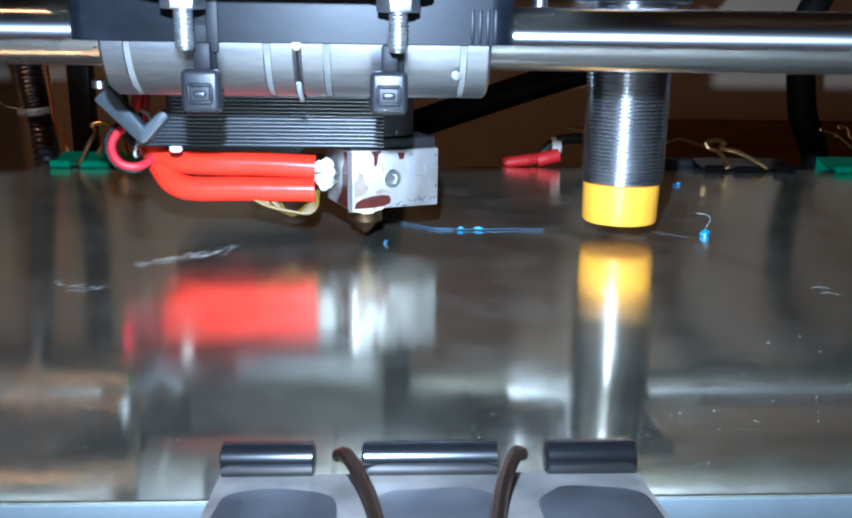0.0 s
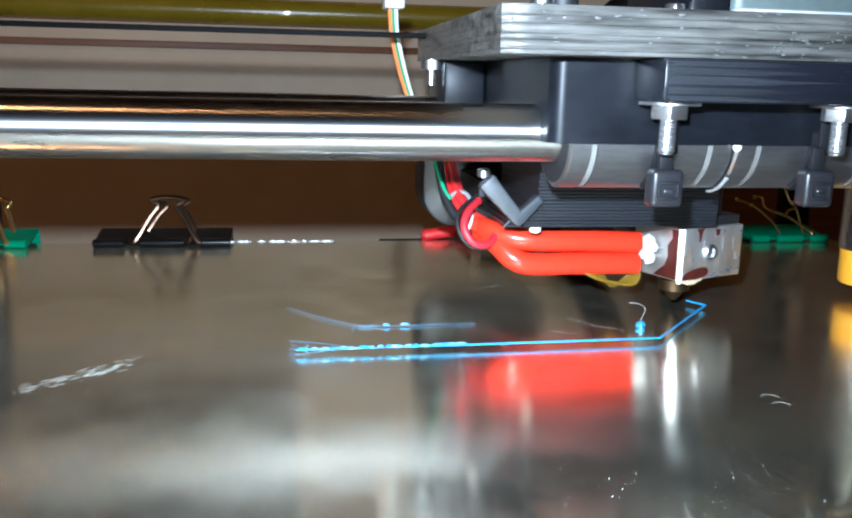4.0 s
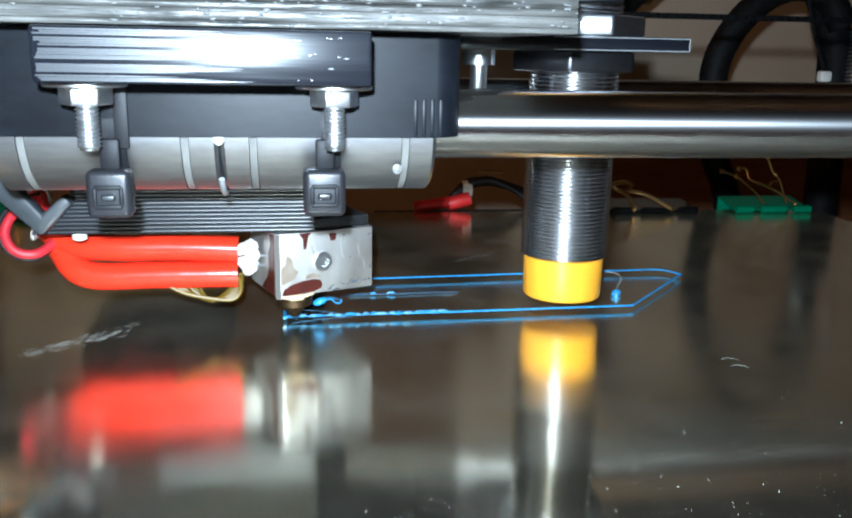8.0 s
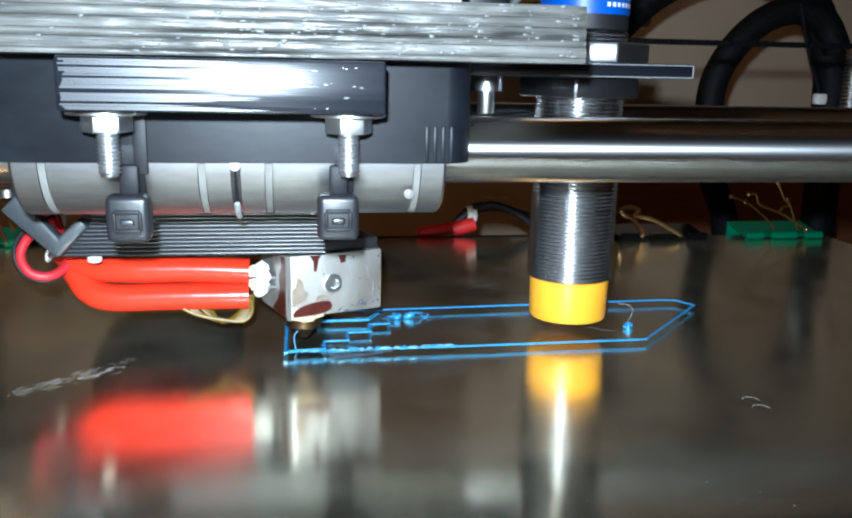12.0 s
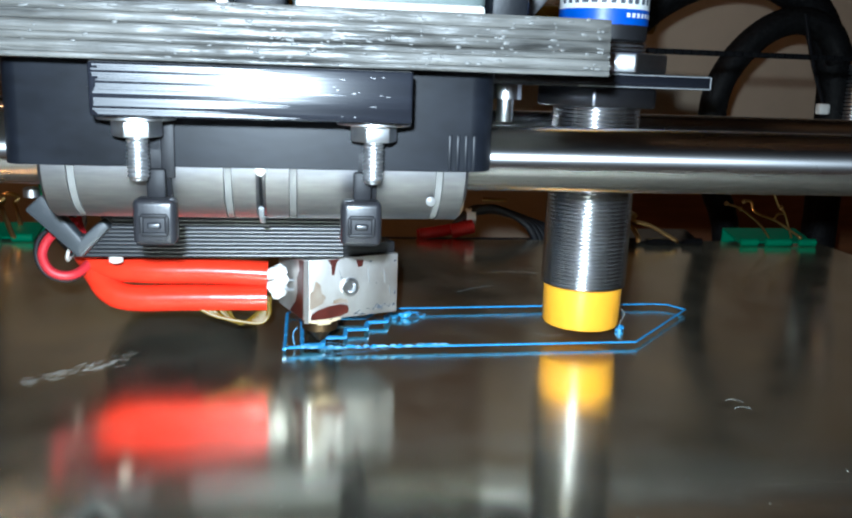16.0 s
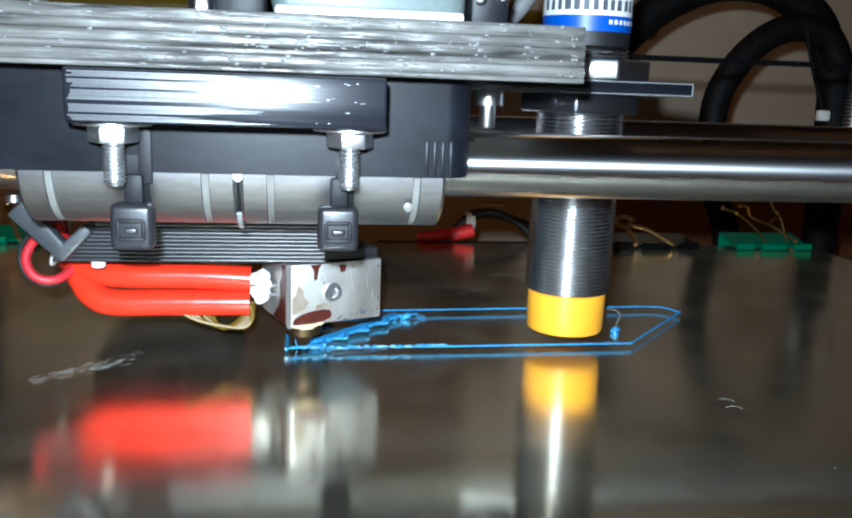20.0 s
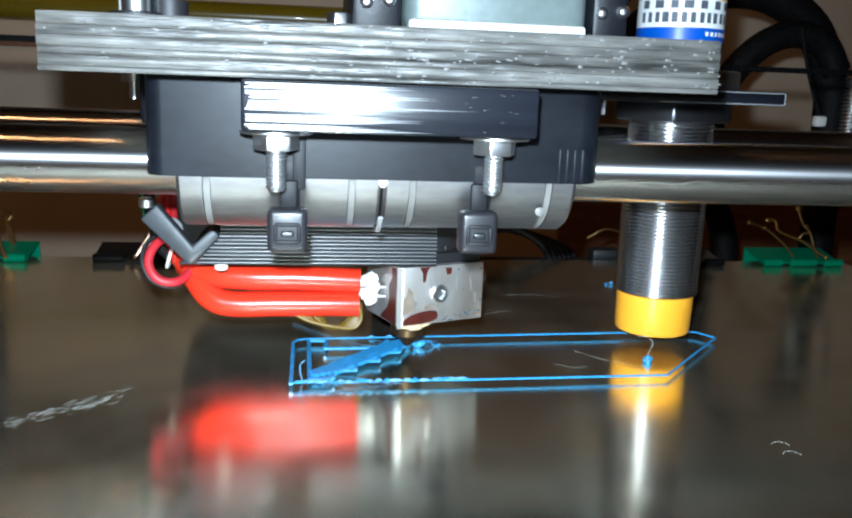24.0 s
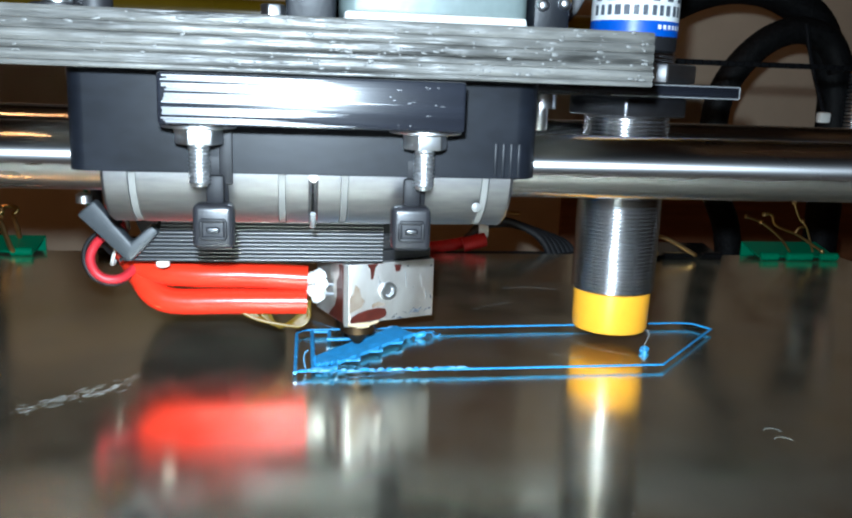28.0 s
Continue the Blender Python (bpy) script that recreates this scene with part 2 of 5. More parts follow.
M = {
    "bed": bed_material(),
    "rod": material("ground_steel", (0.78, 0.78, 0.79), 0.26, 1.0, 0.06, 900, 0.03, (0.3, 2, 2), patch=60, depth=0.00003, rough_spread=0.04, along="X"),
    "bearing": material("satin_steel", (0.40, 0.40, 0.415), 0.36, 1.0, 0.10, 700, 0.06, (0.4, 2, 2), second=(0.30, 0.30, 0.32), patch=70, depth=0.00005),
    "groove": material("plastic_seal", (0.15, 0.148, 0.142), 0.35, 0.0, 0.25, 300, 0.2),
    "black_print": material("black_printed_plastic", (0.005, 0.006, 0.009), 0.38, 0, 0.35, 240, 0.10, (1.6, 1, 3), depth=0.0001, spec=0.21),
    "black_gloss": material("black_glossy_plastic", (0.007, 0.008, 0.012), 0.19, 0, 0.3, 420, 0.35, (0.10, 1, 2.2), depth=0.00015, rough_spread=0.12, spec=1.0),
    "duct": material("satin_black_plastic", (0.008, 0.009, 0.013), 0.36, 0, 0.3, 420, 0.2, (0.05, 1, 2.0), depth=0.0001, spec=1.0),
    "black": material("black_plastic", (0.010, 0.010, 0.012), 0.5),
    "tie": material("black_nylon", (0.010, 0.010, 0.012), 0.5, spec=0.25),
    "plate": material("grey_printed_layers", (0.080, 0.078, 0.072), 0.38, 0.0, 0.8, 420, 0.7, (0.2, 1, 2.6), patch=150, depth=0.0006),
    "zinc": material("zinc_steel", (0.82, 0.83, 0.85), 0.27, 1.0, 0.08, 900, 0.08, depth=0.00005),
    "edge_metal": material("cut_sheet_edge", (0.16, 0.18, 0.185), 0.55, 0.5, 0.1, 300, 0.15),
    "yellow_board": material("yellow_board", (0.80, 0.50, 0.02), 0.5, 0, 0.12, 200, 0.15),
    "alu": material("raw_aluminium", (0.87, 0.86, 0.85), 0.45, 0.93, 0.10, 220, 0.15, (1, 1, 0.5), second=(0.58, 0.545, 0.52), patch=130, depth=0.0001),
    "bright_cut": material("bright_milled_metal", (0.88, 0.88, 0.87), 0.34, 1.0, 0.05, 900, 0.1, (1, 1, 0.2), depth=0.00005),
    "burnt": material("burnt_plastic", (0.065, 0.012, 0.008), 0.3, 0, 0.4, 300, 0.4),
    "wash": material("thin_brown_film", (0.36, 0.27, 0.20), 0.42, 0.6, 0.3, 300, 0.2, second=(0.52, 0.46, 0.40), patch=200),
    "brass": material("brass", (0.10, 0.065, 0.035), 0.5, 1.0),
    "red": material("red_silicone", (0.78, 0.035, 0.012), 0.22, 0, 0.10, 500, 0.12),
    "darkred": material("dark_red_wire", (0.45, 0.02, 0.03), 0.4),
    "white": material("white_paste", (0.8, 0.79, 0.76), 0.6, 0, 0.06, 600, 0.5),
    "kapton": material("amber_tape", (0.17, 0.105, 0.004), 0.4, 0, 0.25, 300, 0.3),
    "grey": material("grey_rubber", (0.036, 0.041, 0.047), 0.42),
    "grey_tube": material("pale_grey_tube", (0.22, 0.22, 0.23), 0.4),
    "orange": material("orange_plastic", (0.95, 0.44, 0.025), 0.27, 0, 0.04, 500, 0.05),
    "thread": material("nickel_thread", (0.84, 0.84, 0.86), 0.14, 1.0, 0.08, 900, 0.05, depth=0.00005),
    "label": material("white_label", (0.75, 0.77, 0.78), 0.35),
    "blue": material("blue_label", (0.01, 0.08, 0.45), 0.35),
    "amber_label": material("amber_label", (0.75, 0.38, 0.04), 0.35),
    "ink": material("label_ink", (0.07, 0.08, 0.10), 0.5),
    "strand": material("blue_filament", (0.06, 0.31, 0.66), 0.3, 0, 0.2, 800, 0.1),
    "scuff_glare": material("scuff_glare_plastic", (0.020, 0.022, 0.027), 0.34, 0, 0.6, 300, 0.5, (0.10, 1, 2.0), patch=120, depth=0.0002, spec=1.0),
    "worn": material("worn_pale_edge", (0.25, 0.26, 0.27), 0.4),
    "tie_head": material("shiny_black_nylon", (0.016, 0.016, 0.019), 0.30, spec=0.6),
    "pale_strand": material("pale_blue_filament", (0.20, 0.46, 0.78), 0.25, 0, 0.35, 600, 0.2),
    "hair": material("white_hair_scratch", (0.46, 0.48, 0.47), 0.45),
    "green": material("green_clip_paint", (0.0, 0.16, 0.075), 0.35, 0, 0.1, 300, 0.05),
    "dark_wire": material("dark_bronze_wire", (0.20, 0.13, 0.09), 0.3, 1.0),
    "gold": material("brass_wire", (0.7, 0.45, 0.18), 0.28, 1.0),
    "clip": material("black_clip_paint", (0.004, 0.004, 0.0045), 0.16, 0, 0.2, 300, 0.02, spec=1.0, rough_spread=0.03),
    "steel_shell": material("worn_spring_steel", (0.25, 0.225, 0.20), 0.40, 0.6, 0.4, 60, 0.1, second=(0.07, 0.065, 0.06), patch=140, depth=0.0001),
    "patch_black": material("dark_patch_black", (0.02, 0.02, 0.022), 0.35, 0, 0.7, 120, 0.2, patch=150),
    "wall": material("beige_wall_paint", (0.58, 0.455, 0.325), 0.85, 0, 0.06, 60, 0.2, patch=4),
    "brown": material("brown_wood_and_shade", (0.16, 0.062, 0.022), 0.5, 0, 0.35, 30, 0.2, (1, 1, 8), patch=4),
    # wall paint darkened: the dimness of the far room is in the colour
    "wall_shaded": material("shaded_wall_paint", (0.10, 0.08, 0.055), 0.85, 0, 0.08, 60, 0.2, patch=4),
    "table": material("pale_tabletop", (0.42, 0.37, 0.31), 0.6, 0, 0.1, 40, 0.1, patch=5),
    "tyre": material("black_rubber", (0.002, 0.002, 0.0024), 0.6, 0, 0.2, 150, 0.3, spec=0.06),
    "braided": material("black_braided_sleeve", (0.008, 0.008, 0.0085), 0.55, 0, 0.3, 1400, 0.6, second=(0.001, 0.001, 0.0012), patch=700, spec=0.12),
    "bar": material("yellow_green_tube", (0.21, 0.148, 0.006), 0.25, 0, 0.1, 100, 0.05, coat=0.3),
    "motor": material("painted_motor_steel", (0.155, 0.19, 0.185), 0.42, 0.2),
    "bracket": material("dark_bracket_plastic", (0.006, 0.007, 0.010), 0.4, 0, 0.3, 300, 0.2, spec=0.35),
    "wire_red": material("red_wire", (0.6, 0.02, 0.02), 0.4),
    "wire_green": material("green_wire", (0.02, 0.25, 0.12), 0.4),
    "wire_white": material("white_wire", (0.75, 0.74, 0.70), 0.4),
    "wire_orange": material("orange_wire", (0.75, 0.2, 0.05), 0.4),
    "dark_nut": material("blackened_steel", (0.16, 0.16, 0.18), 0.30, 1.0),
    "cream": material("cream_residue", (0.6, 0.48, 0.3), 0.5),
    "pale": material("pale_plastic", (0.6, 0.62, 0.6), 0.4),
    "plate_blob": material("shiny_grey_plastic", (0.12, 0.12, 0.115), 0.45),
    "ceiling": material("white_ceiling", (0.7, 0.68, 0.62), 0.9),
}


# ---- mesh helpers, all in millimetres ----
def box(bm, lo, hi, bevel=0.0, seg=2, turn=None):
    r = bmesh.ops.create_cube(bm, size=1.0)
    c = [(a + b) / 2 for a, b in zip(lo, hi)]
    for v in r["verts"]:
        v.co = Vector([v.co[k] * (hi[k] - lo[k]) + c[k] for k in range(3)])
    if bevel:
        edges = list({e for v in r["verts"] for e in v.link_edges})
        r = bmesh.ops.bevel(bm, geom=edges, offset=bevel, segments=seg, affect="EDGES", profile=0.5)
    if turn:
        vs = {v for f in r.get("faces", []) for v in f.verts} | set(r["verts"])
        whole = set(vs)
        stack = list(vs)
        while stack:
            for e in stack.pop().link_edges:
                for v in e.verts:
                    if v not in whole:
                        whole.add(v)
                        stack.append(v)
        for v in whole:
            v.co = turn @ v.co
    return bm


def lathe(bm, profile, origin=(0, 0, 0), axis="z", seg=32, caps=True):
    """A turned body: profile rows of (radius, along)."""
    rings = []
    for r, h in profile:
        ring = []
        for k in range(seg):
            a = 2 * math.pi * k / seg
            u, v = r * math.cos(a), r * math.sin(a)
            p = {"z": (u, v, h), "x": (h, u, v), "y": (v, h, u)}[axis]
            ring.append(bm.verts.new([p[i] + origin[i] for i in range(3)]))
        rings.append(ring)
    for a, b in zip(rings, rings[1:]):
        for k in range(seg):
            bm.faces.new((a[k], a[(k + 1) % seg], b[(k + 1) % seg], b[k]))
    if caps:
        bm.faces.new(rings[0][::-1])
        bm.faces.new(rings[-1])
    return bm


def spline(pts, n=8):
    """A smooth line through the points."""
    pts = [Vector(p) for p in pts]
    q = [2 * pts[0] - pts[1], *pts, 2 * pts[-1] - pts[-2]]
    out = []
    for i in range(1, len(q) - 2):
        for k in range(n):
            t = k / n
            a, b, c, d = q[i - 1], q[i], q[i + 1], q[i + 2]
            out.append(0.5 * (2 * b + (c - a) * t + (2 * a - 5 * b + 4 * c - d) * t * t + (3 * b - a - 3 * c + d) * t ** 3))
    return out + [pts[-1]]


def tube(bm, pts, r, seg=8, flat=1.0, caps=True):
    """A round bar along a line; r may be a list."""
    pts = [Vector(p) for p in pts]
    rings, side = [], None
    for i, p in enumerate(pts):
        way = (pts[min(i + 1, len(pts) - 1)] - pts[max(i - 1, 0)]).normalized()
        if side is None:
            side = way.orthogonal().normalized() if abs(way.z) > 0.9 else way.cross(Vector((0, 0, 1))).normalized()
        side = (side - way * side.dot(way)).normalized()
        up = side.cross(way)
        rad = r[i] if isinstance(r, (list, tuple)) else r
        rings.append([bm.verts.new(p + side * rad * math.cos(2 * math.pi * k / seg) + up * rad * flat * math.sin(2 * math.pi * k / seg)) for k in range(seg)])
    for a, b in zip(rings, rings[1:]):
        for k in range(seg):
            bm.faces.new((a[k], a[(k + 1) % seg], b[(k + 1) % seg], b[k]))
    if caps:
        bm.faces.new(rings[0][::-1])
        bm.faces.new(rings[-1])
    return bm


def prism(bm, outline, lo, hi, axis="y", bevel=0.0):
    """An outline of (u, v) pulled from lo to hi along an axis."""
    def at(u, v, h):
        return {"y": (u, h, v), "z": (u, v, h), "x": (h, u, v)}[axis]
    a = [bm.verts.new(at(u, v, lo)) for u, v in outline]
    b = [bm.verts.new(at(u, v, hi)) for u, v in outline]
    n = len(outline)
    fs = [bm.faces.new(a), bm.faces.new(b[::-1])]
    fs += [bm.faces.new((a[k], b[k], b[(k + 1) % n], a[(k + 1) % n])) for k in range(n)]
    bmesh.ops.recalc_face_normals(bm, faces=fs)
    if bevel:
        bmesh.ops.bevel(bm, geom=list({e for f in fs for e in f.edges}), offset=bevel, segments=2, affect="EDGES", profile=0.5)
    return bm


def hexagon(bm, centre, across, lo, hi, turn=0.0, bevel=0.3):
    r = across / math.sqrt(3)
    return prism(bm, [(centre[0] + r * math.cos(radians(60 * k + turn)), centre[1] + r * math.sin(radians(60 * k + turn))) for k in range(6)], lo, hi, "z", bevel)


def part(name, bm, mat, parent=None, label="", smooth=40):
    bmesh.ops.scale(bm, vec=(MM, MM, MM), verts=bm.verts)
    me = bpy.data.meshes.new(name)
    bm.to_mesh(me)
    bm.free()
    me.materials.append(M[mat])
    if smooth:
        me.shade_smooth()
        me.set_sharp_from_angle(angle=radians(smooth))
    ob = new(name, me)
    if parent:
        ob.parent = parent
    if label:
        tagged(ob, label)
    return ob


def thing(name, label, category, group=""):
    return tagged(new(name), label, category, group)


def B():
    return bmesh.new()


# ---- room ----
def setting(name, bm, mat, label, category):
    return tagged(part(name, bm, mat), label, category, kind="structure")


def room():
    setting("floor", box(B(), (-900, -900, -95), (900, 700, -65)), "table", "pale beige tabletop under the printer", "tabletop")
    setting("backdrop", box(B(), (-900, 345, -65), (900, 357, 130), 1), "wall", "plain beige panel standing behind the printer", "panel")
    # unseen panel, added to brighten what the bed mirrors on this side
    setting("bounce_panel", box(B(), (-4, 347, 130.1), (460, 357, 240), 1), "wall", "beige panel added out of view for the bed to reflect", "panel")
    setting("trim", box(B(), (-900, 343.6, 60.5), (120, 345, 64.5), 0.4), "brown", "thin brown moulding along the panel", "trim")
    # dark strip standing in for the shade low on the panel
    setting("baseboard", box(B(), (150, 341, -65), (900, 344.9, -7), 0.6), "brown", "dark reddish strip put in for the shade at the panel foot", "baseboard")
    # outer walls, out of direct view, in the darkened paint
    setting("wall_north", box(B(), (-900, 700, -95), (900, 740, 1300)), "wall_shaded", "plain painted wall, its colour darkened for the dim room", "wall")
    setting("wall_south", box(B(), (-900, -940, -95), (900, -900, 1300)), "wall_shaded", "plain painted wall, its colour darkened for the dim room", "wall")
    setting("wall_west", box(B(), (-940, -900, -95), (-900, 700, 1300)), "wall_shaded", "plain painted wall, its colour darkened for the dim room", "wall")
    setting("wall_east", box(B(), (900, -900, -95), (940, 700, 1300)), "wall_shaded", "plain painted wall, its colour darkened for the dim room", "wall")
    setting("ceiling", box(B(), (-940, -940, 1300), (940, 740, 1340)), "ceiling", "white painted ceiling", "ceiling")


# ---- printer frame ----
ROD_Y, ROD_Z, BACK_Y = -24.0, 38.5, 26.0


def ribbed(pts, r, rib=0.16, n=6):
    """A corrugated cable along a line: the line and its radii."""
    line = spline(pts, n)
    return line, [r * (1 + rib * (k % 2)) for k in range(len(line))]


def frame_things():
    for y, label in ((ROD_Y, "polished round steel guide rod carrying the print carriage"), (BACK_Y, "polished steel guide rod behind the carriage")):
        rod = thing("guide_rod", label, "guide rod", "guide rods of the carriage")
        part("shaft", lathe(B(), [(4.6, -259.5), (5, -259), (5, 339), (4.6, 339.5)], (0, y, ROD_Z), "x", 72), "rod", rod)
    for x, label in ((-290, "black printed end block holding the guide rods"), (340, "black printed end block at the far ends of the guide rods")):
        end = thing("rod_end_block", label, "end block", "end blocks of the guide rods")
        part("block", box(B(), (x, -42, -65), (x + 30.5, 44, 58), 2), "black_print", end)
    belt = thing("drive_belt", "black toothed rubber belt running along the guide rods", "belt")
    part("strip", box(B(), (-260, 29.4, 56.3), (340, 30.6, 57.5), 0.2), "tyre", belt)
    first = part("tooth", box(B(), (0, 28.9, 56.4), (0.9, 29.45, 57.4)), "tyre", belt)
    for k in range(130):
        tooth = first if k == 0 else new("tooth", first.data)
        tooth.parent = belt
        tooth.location.x = (60 + k * 2.0) * MM
    bar = thing("frame_bar", "glossy yellow-green painted tube across the printer frame", "frame bar")
    part("beam", lathe(B(), [(5.8, -330), (6.8, -329), (6.8, 189), (5.8, 190)], (0, 318, 80.3), "x", 40), "bar", bar)
    for x in (-320, -245):
        part("upright", box(B(), (x, 322, -65), (x + 14, 334, 92), 1.5), "bar", bar)

    # corrugated cables standing behind the bed
    loop = thing("cable_loop", "black corrugated cable bent into an arch with a white-tipped tie", "cable", "cables behind the bed")
    line, rad = ribbed([(160, 150, -66), (157.5, 150, -9), (149.5, 150, 14), (146.6, 150, 40), (151, 150, 55), (162, 150, 67.5), (175, 150, 73), (188, 150, 70), (195, 150, 60)], 5.0, 0.02, 14)
    part("sheath", tube(B(), line, rad, 20), "braided", loop)
    part("tie_tail", tube(B(), spline([(175.5, 144.5, 75), (178, 144.5, 66), (181, 144.5, 57), (187, 144.5, 43)]), 1.3, 8, 0.5), "tie", loop)
    part("tie_tip", box(B(), (184.6, 142.6, 39.6), (189.0, 146, 43.6), 0.8), "wire_white", loop, "cut white end of a cable tie")
    big = thing("cable_loop", "thick black cable arching over the smaller one", "cable", "cables behind the bed")
    line, rad = ribbed([(108, 158, 62), (117, 158, 71.5), (128, 158, 80), (142.5, 158, 86.5), (157, 158, 88.5), (172, 158, 86), (188, 158, 76), (196.5, 158, 58), (200, 158, 40), (202, 158, -66)], 6.5, 0.02, 14)
    part("sheath", tube(B(), line, rad, 20), "braided", big)
    coil = [(203 + 3.2 * math.cos(k * 0.7), 150 + 3.2 * math.sin(k * 0.7), 34 + k * 0.16) for k in range(150)]
    part("spiral_wrap", tube(B(), coil, 0.55, 6), "zinc", big, "silver spiral wrap")
    # wrapped cable and bars at the other side
    wrap = thing("wrapped_cable", "shiny dark corrugated metal conduit with a pale tie round it", "cable", "cables behind the bed")
    line, rad = ribbed([(-127, 150, -66), (-128, 150, -5), (-131, 150, 22), (-135, 150, 50), (-140, 150, 90)], 4.2, 0.14, 34)
    part("sheath", tube(B(), line, rad, 18), "dark_nut", wrap)
    ring = [(-130.2 + 5.4 * math.cos(a * 0.4), 150 + 5.4 * math.sin(a * 0.4), 11 + 0.6 * math.sin(a * 0.4 + 1)) for a in range(17)]
    part("cable_tie", tube(B(), ring, 0.9, 8, 1.6), "wire_white", wrap, "pale zip tie")
    part("tie_tail", tube(B(), spline([(-135, 146, 12), (-139, 143, 14), (-140, 141, 18)]), 0.8, 6, 0.5), "wire_white", wrap)
    part("loose_wire", tube(B(), spline([(-124, 143, 60), (-122.5, 143, 30), (-121, 142, 8), (-117, 141, -4), (-114, 141, -66)]), 0.7, 6), "wire_orange", wrap)
    post = thing("frame_post", "black upright post behind the bed", "post")
    part("upright", box(B(), (-128, 176, -65), (-119.5, 184, 130), 1), "black", post)


# ---- bed and what lies on it ----
BZ = -2.0


def bed_z(y):
    """The sheet is slightly bowed: a low crest near its front."""
    d = abs(y + 72) / 57
    return BZ + (0.14 * (1 + math.cos(math.pi * d)) if d < 1 else 0.0)


SZ = -1.0  # middle of the filament, held up a little by its own blobs


def binder_clip(name, label, x0, x1, lip, out, mat, wire, handle, rise=7.5, deep=13.0, lipr=1.25, shell=None, gauge=0.7):
    """A spring clip over the bed's edge. lip: y of its rolled lips; out: +1 when its back points to +y."""
    c = thing(name, label, "binder clip", "spring clips on the bed")
    w, m = x1 - x0, (x0 + x1) / 2
    y1 = lip + out * deep
    t = 0.5
    up = [(lip + out * 1.0, BZ + 1.2), (y1, BZ + rise), (y1, BZ - 4 - rise), (lip + out * 1.0, BZ - 5.3)]
    inn = [(lip + out * 1.2, BZ - 5.3 + t), (y1 - out * t, BZ - 4 - rise + t), (y1 - out * t, BZ + rise - t), (lip + out * 1.2, BZ + 1.2 - t)]
    part("body", prism(B(), up + inn, x0, x1, "x"), shell or mat, c)
    g = w * 0.055
    for a, b in ((x0, m - w * 0.22 - g), (m - w * 0.22 + g, m + w * 0.22 - g), (m + w * 0.22 + g, x1)):
        part("rolled_lip", lathe(B(), [(lipr * 0.6, a), (lipr, a + 0.25), (lipr, b - 0.25), (lipr * 0.6, b)], (0, lip, BZ + lipr + (0.42 if lipr > 1.5 else 0.02)), "x", 24), mat, c)
    part("handle", tube(B(), spline(handle, 8), gauge, 8), wire, c, "bent wire handle")
    return c


def loop_handle(m, lip, out, half, top, lean=0.0, back=3.0):
    """A wire handle: up from two gaps in the lip to a round eye."""
    z = BZ + 1.6
    return [(m - half * 1.2, lip, z), (m - half, lip - out * 0.9, z + 0.6), (m + lean * 0.55 - half * 0.55, lip + out * back * 0.5, z + (top - z) * 0.55), (m + lean - half * 0.30, lip + out * back * 0.9, top - 2.6),
            (m + lean - half * 0.52, lip + out * back, top - 0.9), (m + lean, lip + out * back, top), (m + lean + half * 0.52, lip + out * back, top - 0.9), (m + lean + half * 0.30, lip + out * back * 0.9, top - 2.6),
            (m + lean * 0.55 + half * 0.55, lip + out * back * 0.5, z + (top - z) * 0.55), (m + half, lip - out * 0.9, z + 0.6), (m + half * 1.2, lip, z)]


def strand_piece(name, a, b, parent, r=0.26, wobble=0.0, mat="strand", z=SZ, beads=0.0):
    n = 5
    pts, rad = [], []
    for k in range(n + 1):
        f = k / n
        pts.append((a[0] + (b[0] - a[0]) * f + random.uniform(-wobble, wobble) * 0.4, a[1] + (b[1] - a[1]) * f + random.uniform(-wobble, wobble), z + random.uniform(-wobble, wobble) * 0.4))
        rad.append(r * (1 + random.uniform(-0.12, 0.12) + random.uniform(0, beads)))
    pts[0], pts[-1] = (a[0], a[1], z), (b[0], b[1], z)
    return part(name, tube(B(), pts, rad, 8, 0.8), mat, parent)


SWEPT = []  # threads that the nozzle drags along
DRAGGED = []  # filament that hangs on the nozzle for a while
FAN = []  # loose ends of the first line, pressed into the print by later passes
LAID = []  # each piece of the print, and the second at which the nozzle lays it


def print_line(p, way, step, **kw):
    """Pieces along a line of rows (second, x, y)."""
    for (t0, x0, y0), (t1, x1, y1) in zip(way, way[1:]):
        n = max(1, round(math.hypot(x1 - x0, y1 - y0) / step))
        for k in range(n):
            a, b = k / n, (k + 1) / n
            ob = strand_piece("strand", (x0 + (x1 - x0) * a, y0 + (y1 - y0) * a), (x0 + (x1 - x0) * b, y0 + (y1 - y0) * b), p, **kw)
            LAID.append((ob, t0 + (t1 - t0) * b))


